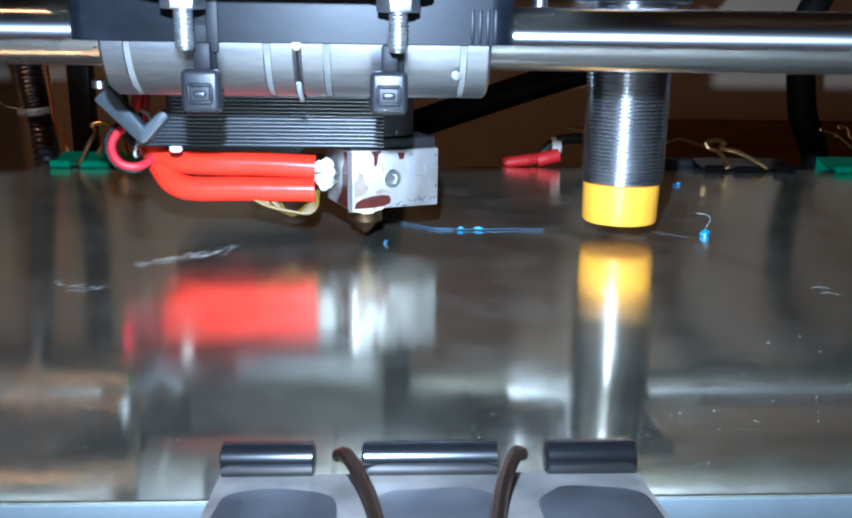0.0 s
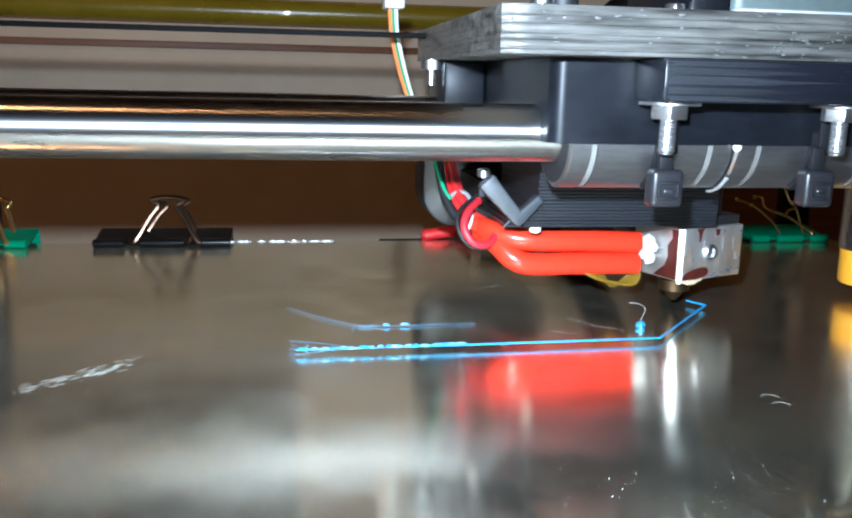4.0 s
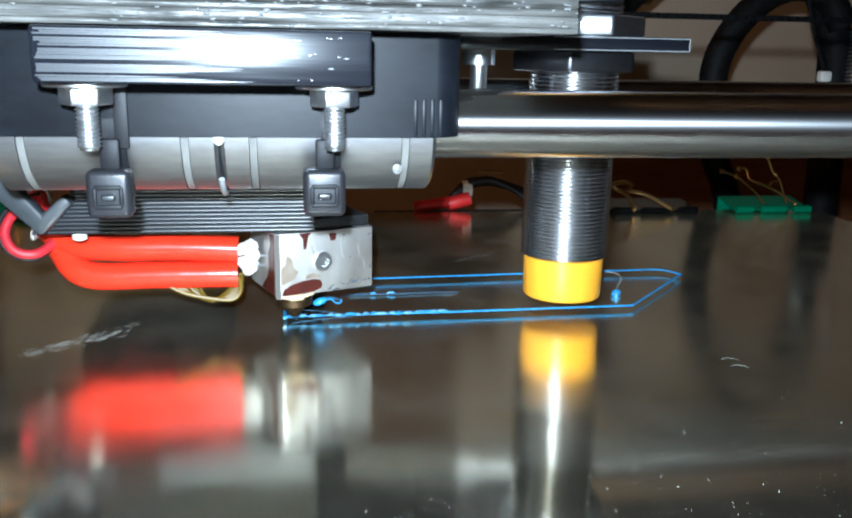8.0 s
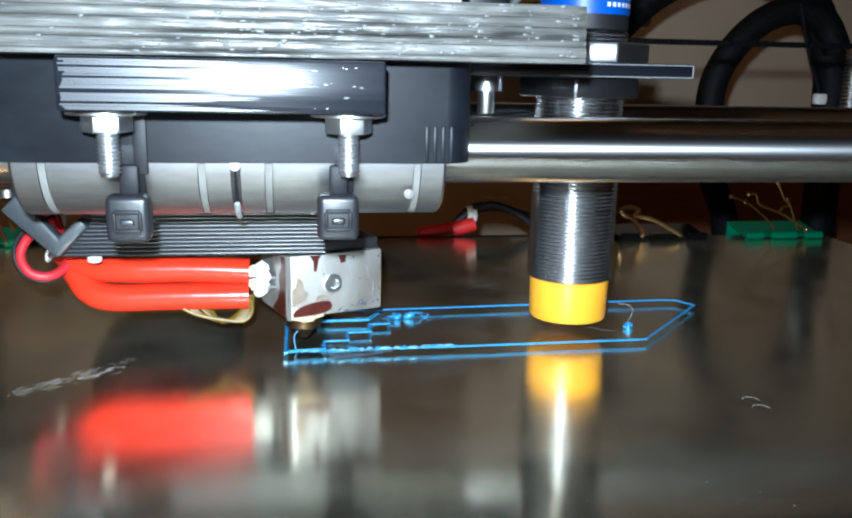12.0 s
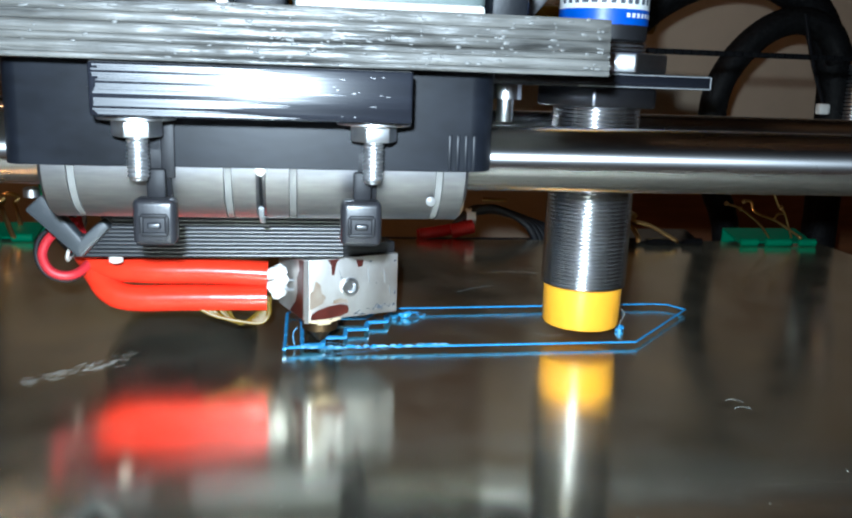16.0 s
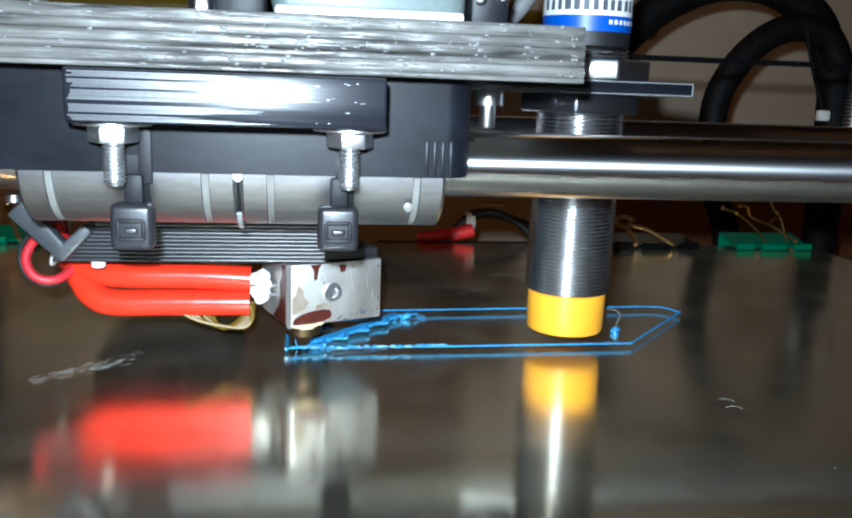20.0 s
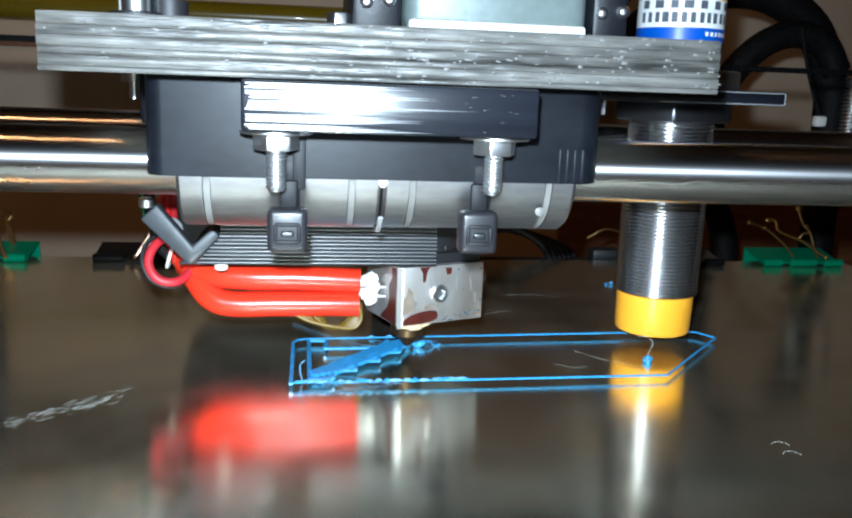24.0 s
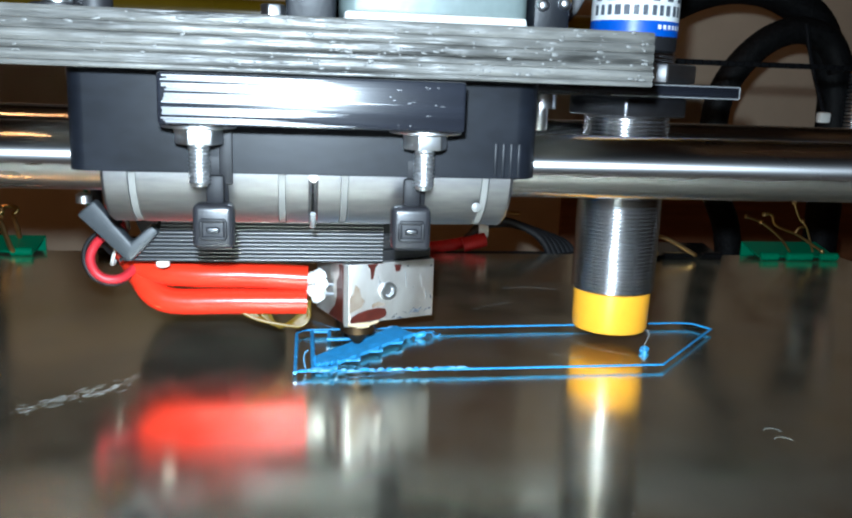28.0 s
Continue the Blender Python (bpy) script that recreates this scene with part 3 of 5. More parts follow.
def printed_thing():
    p = thing("printed_outline", "thin bright blue filament print growing on the bed", "filament print")
    # brim line: along the front, round the pointed end, back and down the short side
    print_line(p, [(0.35, -7.3, 7.4), (1.0, 13.5, 7.9)], 3.0, r=0.11, wobble=0.22, beads=0.5)
    print_line(p, [(1.0, 13.5, 7.9), (1.35, 24.5, 8.0)], 3.4, r=0.22, wobble=0.12, beads=0.5)
    for end, join in (((-8.2, 15.0), (2.5, 8.6)), ((-8.4, 10.2), (5.0, 8.0)), ((-8.6, 6.4), (3.0, 7.2))):
        mid = ((end[0] + join[0]) / 2, (end[1] + join[1]) / 2 - 0.5)
        ob = part("loose_thread", tube(B(), spline([(*end, BZ + 0.3), (*mid, SZ), (*join, SZ)]), 0.028, 6), "pale_strand", p, "fine pale blue thread")
        FAN.append(ob)
    print_line(p, [(1.35, 24.5, 8.0), (2.55, 62.9, 9.0), (3.7, 83.9, 31.9), (3.95, 81.4, 36.2), (4.15, 78.1, 36.8)], 5.0, r=0.27)
    print_line(p, [(4.15, 78.1, 36.8), (6.7, -4.2, 33.2), (6.85, -6.2, 32.6), (7.0, -7.1, 30.8)], 5.0, r=0.26, wobble=0.04)
    print_line(p, [(7.0, -7.1, 30.8), (7.95, -7.3, 7.0)], 2.2, r=0.26, wobble=0.08, beads=0.5)
    # first staircase along the slant, then a blob at its end
    steps = [(-5.6, 8.3), (-0.1, 8.9), (-0.1, 13.2), (4.5, 13.5), (4.6, 18.3), (9.2, 18.7), (9.3, 23.4), (13.6, 23.9), (13.7, 28.6), (16.6, 29.3)]
    print_line(p, [(8.1 + 2.3 * k / 9, x, y) for k, (x, y) in enumerate(steps)], 2.4, r=0.28, wobble=0.05)
    for x, y, r in ((15.8, 29.8, 0.8), (16.4, 31.0, 0.65), (15.6, 32.2, 0.5)):
        blob = B()
        bmesh.ops.create_icosphere(blob, subdivisions=2, radius=r, matrix=Matrix.Translation((x, y, BZ + r * 0.75)) @ Matrix.Diagonal((1.1, 1.3, 0.8, 1)))
        LAID.append((part("blob", blob, "strand", p), 10.5))
    tangle = B()
    bmesh.ops.create_icosphere(tangle, subdivisions=2, radius=0.85, matrix=Matrix.Rotation(-0.35, 4, "Y") @ Matrix.Diagonal((1.6, 0.9, 0.85, 1)))
    for v in tangle.verts:
        v.co += Vector([random.uniform(-0.07, 0.07) for _ in range(3)])
    tube(tangle, spline([(0.8, 0, 0.2), (2.2, 0.3, 0.4), (2.8, 0.4, -0.2), (3.4, 0.5, -0.6), (4.0, 0.6, -0.4), (4.3, 0.6, 0.1)]), 0.13, 6)
    tube(tangle, spline([(0.6, 0, 0.3), (1.6, 0.9, 0.5), (2.8, 1.6, 0.2), (3.8, 1.9, -0.3)]), 0.07, 6)
    DRAGGED.append(part("filament_tangle", tangle, "strand", p, "bright tangle of filament stuck to the nozzle, then laid down"))
    hair = part("loose_thread", tube(B(), spline([(-5.3, 10.2, BZ + 0.2), (-5.7, 10.6, 0.0), (-5.6, 11.0, 1.2), (-4.9, 11.2, 1.9)]), 0.09, 6), "pale_strand", p, "short pale thread standing up")
    LAID.append((hair, 8.9))
    # the line beside it, the inner corner and the inner wall
    print_line(p, [(10.9, 12.0, 31.4), (11.1, 9.4, 26.8), (11.6, -0.7, 26.6), (11.8, -0.4, 31.6), (12.0, -4.0, 32.0), (12.7, -4.0, 8.9), (13.0, -0.2, 9.1)], 3.6, r=0.42, wobble=0.06)
    # a second, thicker staircase on the first
    thick = [(-3.9, 9.0), (0.0, 9.2), (0.1, 13.5), (4.4, 13.6), (4.8, 18.5), (9.1, 18.9), (9.5, 23.5), (13.7, 24.0), (14.6, 29.0), (17.5, 29.5)]
    print_line(p, [(13.6 + 2.0 * k / 9, x, y + 0.25) for k, (x, y) in enumerate(thick)], 2.2, r=0.42, wobble=0.08, beads=0.2)
    # slanting infill, pass beside pass
    passes = [(16.2, 16.7), (17.3, 18.2), (18.5, 19.1), (19.2, 19.8), (20.3, 20.8), (20.9, 21.4), (21.6, 22.2), (22.6, 23.3), (23.4, 24.1), (24.6, 25.3), (25.5, 26.1), (26.3, 26.8), (27.0, 27.4), (27.5, 28.0)]
    for k, (t0, t1) in enumerate(passes):
        f = k / (len(passes) - 1)
        a, b = (-3.7 + 0.2 * f + max(0.0, 4.4 - 1.2 * k), 9.3 + 5.7 * f + max(0.0, 3.2 - 0.9 * k)), (16.4 - 2.8 * f + 0.5 * math.sin(k * 3.1), 29.4 + 5.0 * f)
        m = (a[0] + (b[0] - a[0]) * 0.55, a[1] + (b[1] - a[1]) * 0.55 - 0.3 * math.sin(k * 2.3))
        way = [(t0, *a), ((t0 + t1) / 2, *m), (t1, *b)]
        if k % 2:
            way = [(t0, *b), ((t0 + t1) / 2, *m), (t1, *a)]
        print_line(p, way, 5.0, r=0.5, wobble=0.06, beads=0.2)
    # bits that lie there from the start
    for x, y, r in ((63.4, 19.6, 0.75), (62.7, 19.0, 0.55), (64.1, 20.2, 0.45), (79.4, 84.6, 0.5), (77.9, 84.2, 0.35)):
        bits = B()
        bmesh.ops.create_icosphere(bits, subdivisions=2, radius=r, matrix=Matrix.Translation((x, y, BZ + r * 0.9)) @ Matrix.Diagonal((1.3, 1, 0.9, 1)))
        for v in bits.verts:
            v.co += Vector([random.uniform(-0.08, 0.08) for _ in range(3)])
        part("crumb", bits, "strand", p)
    # pale drops where the first line did not hold
    drops = random.Random(21)
    for k in range(18):
        x = -5.5 + 30 * (k + drops.uniform(-0.3, 0.3)) / 17.5
        w = drops.uniform(0.5, 1.3)
        y = 7.7 + 0.025 * x + drops.uniform(-0.3, 0.3)
        ob = part("drop", tube(B(), [(x - w, y, SZ + 0.1), (x - w * 0.5, y - 0.1, SZ + 0.15), (x + w * 0.4, y + 0.1, SZ + 0.1), (x + w, y, SZ)], [0.1, 0.36, 0.4, 0.12], 8, 0.8), "pale_strand" if k % 3 else "strand", p)
        LAID.append((ob, 0.42 + (x + 7.4) / 31.8))
    part("foot", tube(B(), [(62.8, 18.0, BZ), (62.8, 18.0, SZ)], [0.6, 0.4], 8), "strand", p)
    part("loose_thread", tube(B(), spline([(63.4, 20, -0.9), (64.4, 21, 0.2), (65.2, 22, 1.2), (64.6, 23.5, 1.9), (63.0, 25, 1.8)]), 0.06, 6), "hair", p, "fine pale thread")
    # a thread across the middle, swept to the back edge of the print by the nozzle
    for pts, shift in (([(-8.9, 40.0), (-2, 31), (5.2, 24.3), (8.0, 23.6)], (1.5, 7)), ([(5.2, 24.3), (14.1, 23.6), (22, 24.2), (29.5, 24.0)], (-2, 12.1)), ([(5, 25), (4.2, 22.5), (3.8, 20)], (-2, 8)), ([(8, 26), (9.5, 24), (12, 23.6)], (0, 10))):
        ob = part("loose_thread", tube(B(), spline([(x, y, BZ + 0.3) for x, y in pts]), 0.032, 6), "pale_strand", p, "fine pale blue thread")
        SWEPT.append((ob, shift))
    for x, y, w in ((14.9, 24.1, 1.0), (11.0, 24.0, 0.7)):
        ob = part("crumb", tube(B(), spline([(x - w, y, BZ + 0.35), (x - w * 0.3, y + 0.1, BZ + 0.5), (x + w * 0.4, y, BZ + 0.55), (x + w, y - 0.1, BZ + 0.35)]), [0.04 + 0.2 * math.sin(math.pi * i / 24) for i in range(25)], 8), "strand", p)
        SWEPT.append((ob, (-2, 12.1)))
    return p


def marks_thing():
    m = thing("scratch_marks", "fine white scratches and specks on the bed", "scratches")
    rng = random.Random(5)
    bm = B()
    z = BZ + 0.05
    for a, b, n in (((-50.3, -6.5), (-34.5, 7.0), 70), ((-47, -2.0), (-36, 3.6), 40), ((-60.2, -18.5), (-53, -21.0), 18)):
        for _ in range(n):
            f = rng.random()
            L = rng.uniform(0.2, 1.5)
            x, y = a[0] + (b[0] - a[0]) * f + rng.gauss(0, 0.6), a[1] + (b[1] - a[1]) * f + rng.gauss(0, 1.2)
            s = rng.gauss(0.9, 0.35)
            tube(bm, [(x, y, z), (x + L * 0.5, y + L * 0.5 * s + rng.gauss(0, 0.1), z), (x + L, y + L * s, z)], [0.02, rng.uniform(0.025, 0.06), 0.02], 5, 0.4)
    part("scratch_band", bm, "hair", m)
    bm = B()
    for dx, dy in ((0, 0), (0.1, 3.4)):
        tube(bm, spline([(67.4 + dx, -23.6 + dy, z), (68.2 + dx, -22.9 + dy, z), (69.2 + dx, -22.9 + dy, z), (69.9 + dx, -23.5 + dy, z), (70.1 + dx, -24.3 + dy, z)]), 0.05, 5, 0.4)
    part("squiggle", bm, "hair", m)
    for pts in (((46.1, 72.7), (53, 73.5), (60, 71)), ((34.1, 52.1), (39, 55.8), (44.3, 58.4)), ((50.2, 27.7), (54, 22), (59.4, 17.6)), ((44, 19), (47, 16.5), (50, 17.2))):
        part("hairline", tube(B(), spline([(x, y, z) for x, y in pts]), 0.035, 5, 0.4), "hair", m)
    bm = B()
    for k in range(420):
        x, y = rng.uniform(-70, 110), (rng.uniform(-86, 100) if k % 4 == 0 else rng.uniform(-86, -35))
        r = rng.uniform(0.015, 0.04) * (2.2 if rng.random() < 0.05 else 1)
        bmesh.ops.create_icosphere(bm, subdivisions=1, radius=r, matrix=Matrix.Translation((x, y, bed_z(y) + r * 0.5)))
    for k in range(330):
        x, y = rng.uniform(5, 95), -86 + 44 * rng.random() ** 1.5
        r = rng.uniform(0.025, 0.06)
        bmesh.ops.create_icosphere(bm, subdivisions=1, radius=r, matrix=Matrix.Translation((x, y, bed_z(y) + r * 0.4)))
    tagged(part("dust", bm, "hair", m), "pale dust specks", kind="stuff")
    bm = B()
    for k in range(260):
        x, y = rng.uniform(-60, 110), rng.uniform(-86, -25)
        r = rng.uniform(0.03, 0.09)
        bmesh.ops.create_icosphere(bm, subdivisions=1, radius=r, matrix=Matrix.Translation((x, y, bed_z(y) + r * 0.2)) @ Matrix.Diagonal((1.2, 1.6, 0.4, 1)))
    tagged(part("grit", bm, "ink", m), "dark grit specks", kind="stuff")
    return m


def bed_things():
    bed = thing("print_bed", "bare reflective metal print bed on a yellow board", "print bed")
    edge = [-87.6 + 204.1 * k / 68 for k in range(69)]
    part("plate", prism(B(), [(-87.6, -5.3), *[(y, bed_z(y)) for y in edge], (116.5, -5.3)], -113, 169.5, "x"), "bed", bed)
    part("under_plate", box(B(), (-114.5, -88.2, -9.2), (171, 117.0, -5.31), 0.6), "yellow_board", bed, "bright yellow board under the metal")
    part("front_edge", box(B(), (-113, -87.95, -5.2), (169.5, -87.6, -2.1), 0.1), "edge_metal", bed, "grey cut edge of the sheet")
    burr = random.Random(31)
    bm = B()
    for k in range(34):
        x = burr.uniform(-27, 4)
        w, r = burr.uniform(0.4, 1.6), burr.uniform(0.28, 0.56)
        tube(bm, [(x - w, 116.2, BZ - 0.05), (x, 116.2 + burr.uniform(-0.1, 0.1), BZ + r * 0.4), (x + w, 116.2, BZ - 0.05)], [r * 0.4, r, r * 0.4], 8)
    tagged(part("edge_burr", bm, "bright_cut", bed), "rough bright burrs along the cut edge", kind="stuff")
    for x in (-100, 155):
        for y in (-78, 102):
            part("spring_post", lathe(B(), [(3, -65), (3, -9.21)], (x, y, 0), "z", 16), "zinc", bed)
    out = [bed]
    out.append(binder_clip("binder_clip", "green spring clip with a brass wire handle on the bed edge", -108, -81, 109, 1, "green", "gold", loop_handle(-92.5, 109, 1, 6.0, 11.6), 3.4))
    out.append(binder_clip("binder_clip", "black spring clip with a brass wire handle on the bed edge", -63.5, -25.2, 109, 1, "clip", "dark_wire", loop_handle(-43, 109, 1, 8.5, 12.2), 3.4))
    for clip, m, half, top, wire in ((out[-2], -92.5, 5.2, 10.2, "gold"), (out[-1], -43, 7.6, 10.8, "dark_wire")):
        part("handle", tube(B(), spline([(x, y + 7.5, z - 0.4) for x, y, z in loop_handle(m, 113, 1, half, top, 0.8, 3.0)], 8), 0.7, 8), wire, clip, "bent wire handle")
    out.append(binder_clip("binder_clip", "black spring clip with its wire handle tipped over", 96, 125, 109, 1, "clip", "gold", loop_handle(109, 109, 1, 6.0, 7.6, -8, 6), 3.0))
    out.append(binder_clip("binder_clip", "green spring clip with bent brass wires on the bed corner", 138.5, 165, 109, 1, "green", "gold",
                           [(159.2, 108.0, 0.6), (158.4, 107.6, 1.3), (155.4, 108.2, 3.2), (150, 109, 6.4), (142.4, 109, 9.3), (140.9, 109, 12.2), (139.6, 109, 13.0), (138, 109, 12.8)], 3.6, gauge=0.42))
    corner = out[-1]
    for pts in ([(148.5, 109.5, 0.8), (145.5, 109.3, 4.3), (141.5, 109, 7.5), (137.2, 109, 10.3), (132.1, 109, 12.0)], [(156.5, 109.5, 0.8), (154.8, 109.2, 4.5), (152.7, 109, 9.1), (150.5, 109, 11.2), (149, 109, 13.7), (147.7, 109, 16.5)], [(149.2, 109, 6.9), (150.4, 109, 8.6), (152.4, 109, 8.9)]):
        part("handle", tube(B(), spline(pts), 0.36, 8), "gold", corner, "bent wire handle")
    for x, y, z in ((138, 109, 12.8), (132.1, 109, 12.0), (137.2, 109, 10.3), (147.7, 109, 16.5), (151.2, 108.8, 10.9), (158.4, 107.6, 1.3)):
        tip = B()
        bmesh.ops.create_icosphere(tip, subdivisions=2, radius=0.75, matrix=Matrix.Translation((x, y, z)))
        part("wire_tip", tip, "gold", corner, "bright rounded wire end")
    front = binder_clip("binder_clip", "large spring clip with black lips and worn steel back", -20.5, 18.5, -84, -1, "clip", "dark_wire",
                        [(-9.6, -84, 0.6), (-8.6, -86, 1.4), (-6.4, -93, 1.0), (-4.8, -103, -0.6), (-5.4, -108, -1.2), (-1, -110, -1.6), (3.4, -108, -1.2), (2.8, -103, -0.6), (4.4, -93, 1.0), (6.6, -86, 1.4), (7.6, -84, 0.6)], 2.4, 14, 1.75, "steel_shell")
    # dark rounded patches on the back, one below each lip
    for x, w in ((-14.6, 5.0), (-0.4, 5.4), (13.0, 4.8)):
        rim = random.Random(int(x * 10))
        edge = [(-w, 13.6), (-w, 6.5), (-w * 0.8, 4.3), (-w * 0.35, 3.3), (w * 0.3, 3.1), (w * 0.75, 4.0), (w, 6.2), (w, 13.6)]
        edge = [(a + rim.uniform(-0.4, 0.4), u + rim.uniform(-0.3, 0.3) if u < 13 else u) for a, u in edge]
        edge = [(p.x, p.y) for p in spline([(a, u, 0) for a, u in edge], 4)]
        slope = 1.2 / 13.0
        bm = B()
        lower = [bm.verts.new((x + a, -85.0 - u, BZ + 1.2 + slope * u - 0.2)) for a, u in edge]
        upper = [bm.verts.new((x + a, -85.0 - u, BZ + 1.2 + slope * u + 0.05)) for a, u in edge]
        bm.faces.new(upper)
        bm.faces.new(lower[::-1])
        for k in range(len(edge)):
            n = (k + 1) % len(edge)
            bm.faces.new((lower[k], lower[n], upper[n], upper[k]))
        bmesh.ops.recalc_face_normals(bm, faces=bm.faces[:])
        part("dark_patch", bm, "patch_black", front, "dark rounded patch on the steel back")
    out.append(front)
    loom = thing("heater_wires", "red and black heater wires with a white label", "wires")
    part("wire", tube(B(), spline([(33, 121.0, -1.2), (38, 121.0, -0.6), (43, 122.0, 0.0), (48, 123.0, 1.0)]), [1.5, 1.8, 1.9, 1.9] + [1.9] * 21, 10), "wire_red", loom, "red wire")
    part("shrink_sleeve", tube(B(), spline([(44, 119.6, 0.0), (47, 119.6, 0.8), (51, 120.0, 1.8)]), 2.3, 10), "wire_red", loom)
    part("shrink_sleeve", tube(B(), spline([(33.5, 119.4, -0.9), (37, 119.4, -0.4), (41, 119.6, 0.2)]), 1.9, 10), "wire_red", loom)
    for k in range(6):
        part("wire", tube(B(), spline([(45 + k * 0.5, 121.5 + k, 1.6), (50 + k * 0.6, 121.5 + k, 5.4 + 0.6 * (k % 3)), (57 + 1.4 * k, 122.0 + k, 7.6 - 0.55 * k), (65 + 2.0 * k, 122.5 + k, 5.0 - 0.7 * k), (71 + 2 * k, 122.5 + k, 0.4 - 0.4 * k), (75 + 2 * k, 122.5 + k, -8)]), 1.2, 10), "black", loom, "black wire")
    part("label_ring", lathe(B(), [(2.7, 49), (2.7, 52)], (0, 122.5, 4.6), "x", 16), "wire_white", loom, "white label")
    part("copper_end", tube(B(), [(54, 121.0, 10.6), (62, 121.0, 10.2)], 0.6, 6), "gold", loom)
    part("spade", box(B(), (86, 119.0, -3), (96, 125.0, 0.8), 0.9), "black", loom, "black connector")
    part("tie_wire", tube(B(), spline([(84, 120.0, 4.4), (90, 120.0, 7.4), (96, 120.0, 6.0), (103, 120.0, 4.0)]), 0.45, 6), "gold", loom)
    part("support", box(B(), (20, 121.7, -9), (100, 127, -3.2), 0.5), "black", loom, "black cable tray")
    out += [loom, printed_thing(), marks_thing()]
    return out


# ---- carriage ----
def bolt_set(c, x, y):
    part("washer", lathe(B(), [(1.6, 44.1), (4.8, 44.1), (4.9, 44.2), (4.9, 44.6), (1.6, 44.65)], (x, y, 0), "z", 32), "zinc", c)
    part("nut", hexagon(B(), (x, y), 5.5, 41.9, 44.08, 8, 0.25), "zinc", c)
    prof, z = [], 36.6
    while z < 41.9:
        prof += [(1.15, z), (1.45, z + 0.25)]
        z += 0.5
    part("bolt_thread", lathe(B(), [(1.1, 36.3)] + prof, (x, y, 0), "z", 20), "zinc", c)


def zip_tie(c, x, lean=0.0):
    y0 = ROD_Y
    line = []
    for k in range(25):
        a = radians(-62 + k * 9.6)
        line.append((x + 0.3 + lean, y0 - 10.0 * math.cos(a), ROD_Z + 10.0 * math.sin(a)))
    bm = B()
    prev = None
    for i, p in enumerate(line):
        p, q = Vector(p), line[min(i + 1, len(line) - 1)]
        d = (Vector(line[min(i + 1, 24)]) - Vector(line[max(i - 1, 0)])).normalized()
        n = Vector((1, 0, 0)).cross(d)
        ring = [bm.verts.new(p + Vector((s * 1.35, 0, 0)) + n * h) for s, h in ((-1, -0.5), (1, -0.5), (1, 0.5), (-1, 0.5))]
        if prev:
            for k in range(4):
                bm.faces.new((prev[k], prev[(k + 1) % 4], ring[(k + 1) % 4], ring[k]))
        prev = ring
    bmesh.ops.recalc_face_normals(bm, faces=bm.faces[:])
    tie = part("zip_tie", bm, "tie", c, "black nylon zip tie")
    hx, hz = x - 0.1, 30.2
    head = B()
    box(head, (hx - 2.8, -37.9, hz - 2.9), (hx + 2.8, -34.3, hz + 3.4), 0.9, 4)
    head_ob = part("head", head, "tie_head", tie)
    frame_bm = B()
    for lo, hi in (((-1.7, 0.9), (1.7, 1.5)), ((-1.7, -1.6), (1.7, -1.0)), ((-1.9, -1.3), (-1.35, 1.2)), ((1.35, -1.3), (1.9, 1.2))):
        box(frame_bm, (hx + lo[0], -38.25, hz + lo[1]), (hx + hi[0], -37.7, hz + hi[1]), 0.22)
    part("slot_rim", frame_bm, "tie", head_ob)
    part("pawl", box(B(), (hx - 0.9, -38.35, hz - 0.55), (hx + 0.9, -37.7, hz + 0.35), 0.3, 3), "scuff_glare", head_ob)
    part("tail", box(B(), (x - 1.2, -36.2, 33.4), (x + 1.3, -35.0, 37.4), 0.4), "tie", tie)
    part("strap", box(B(), (x + 0.6, -35.1, 36.0), (x + 2.4, -34.6, 44.0), 0.2), "tie", tie)


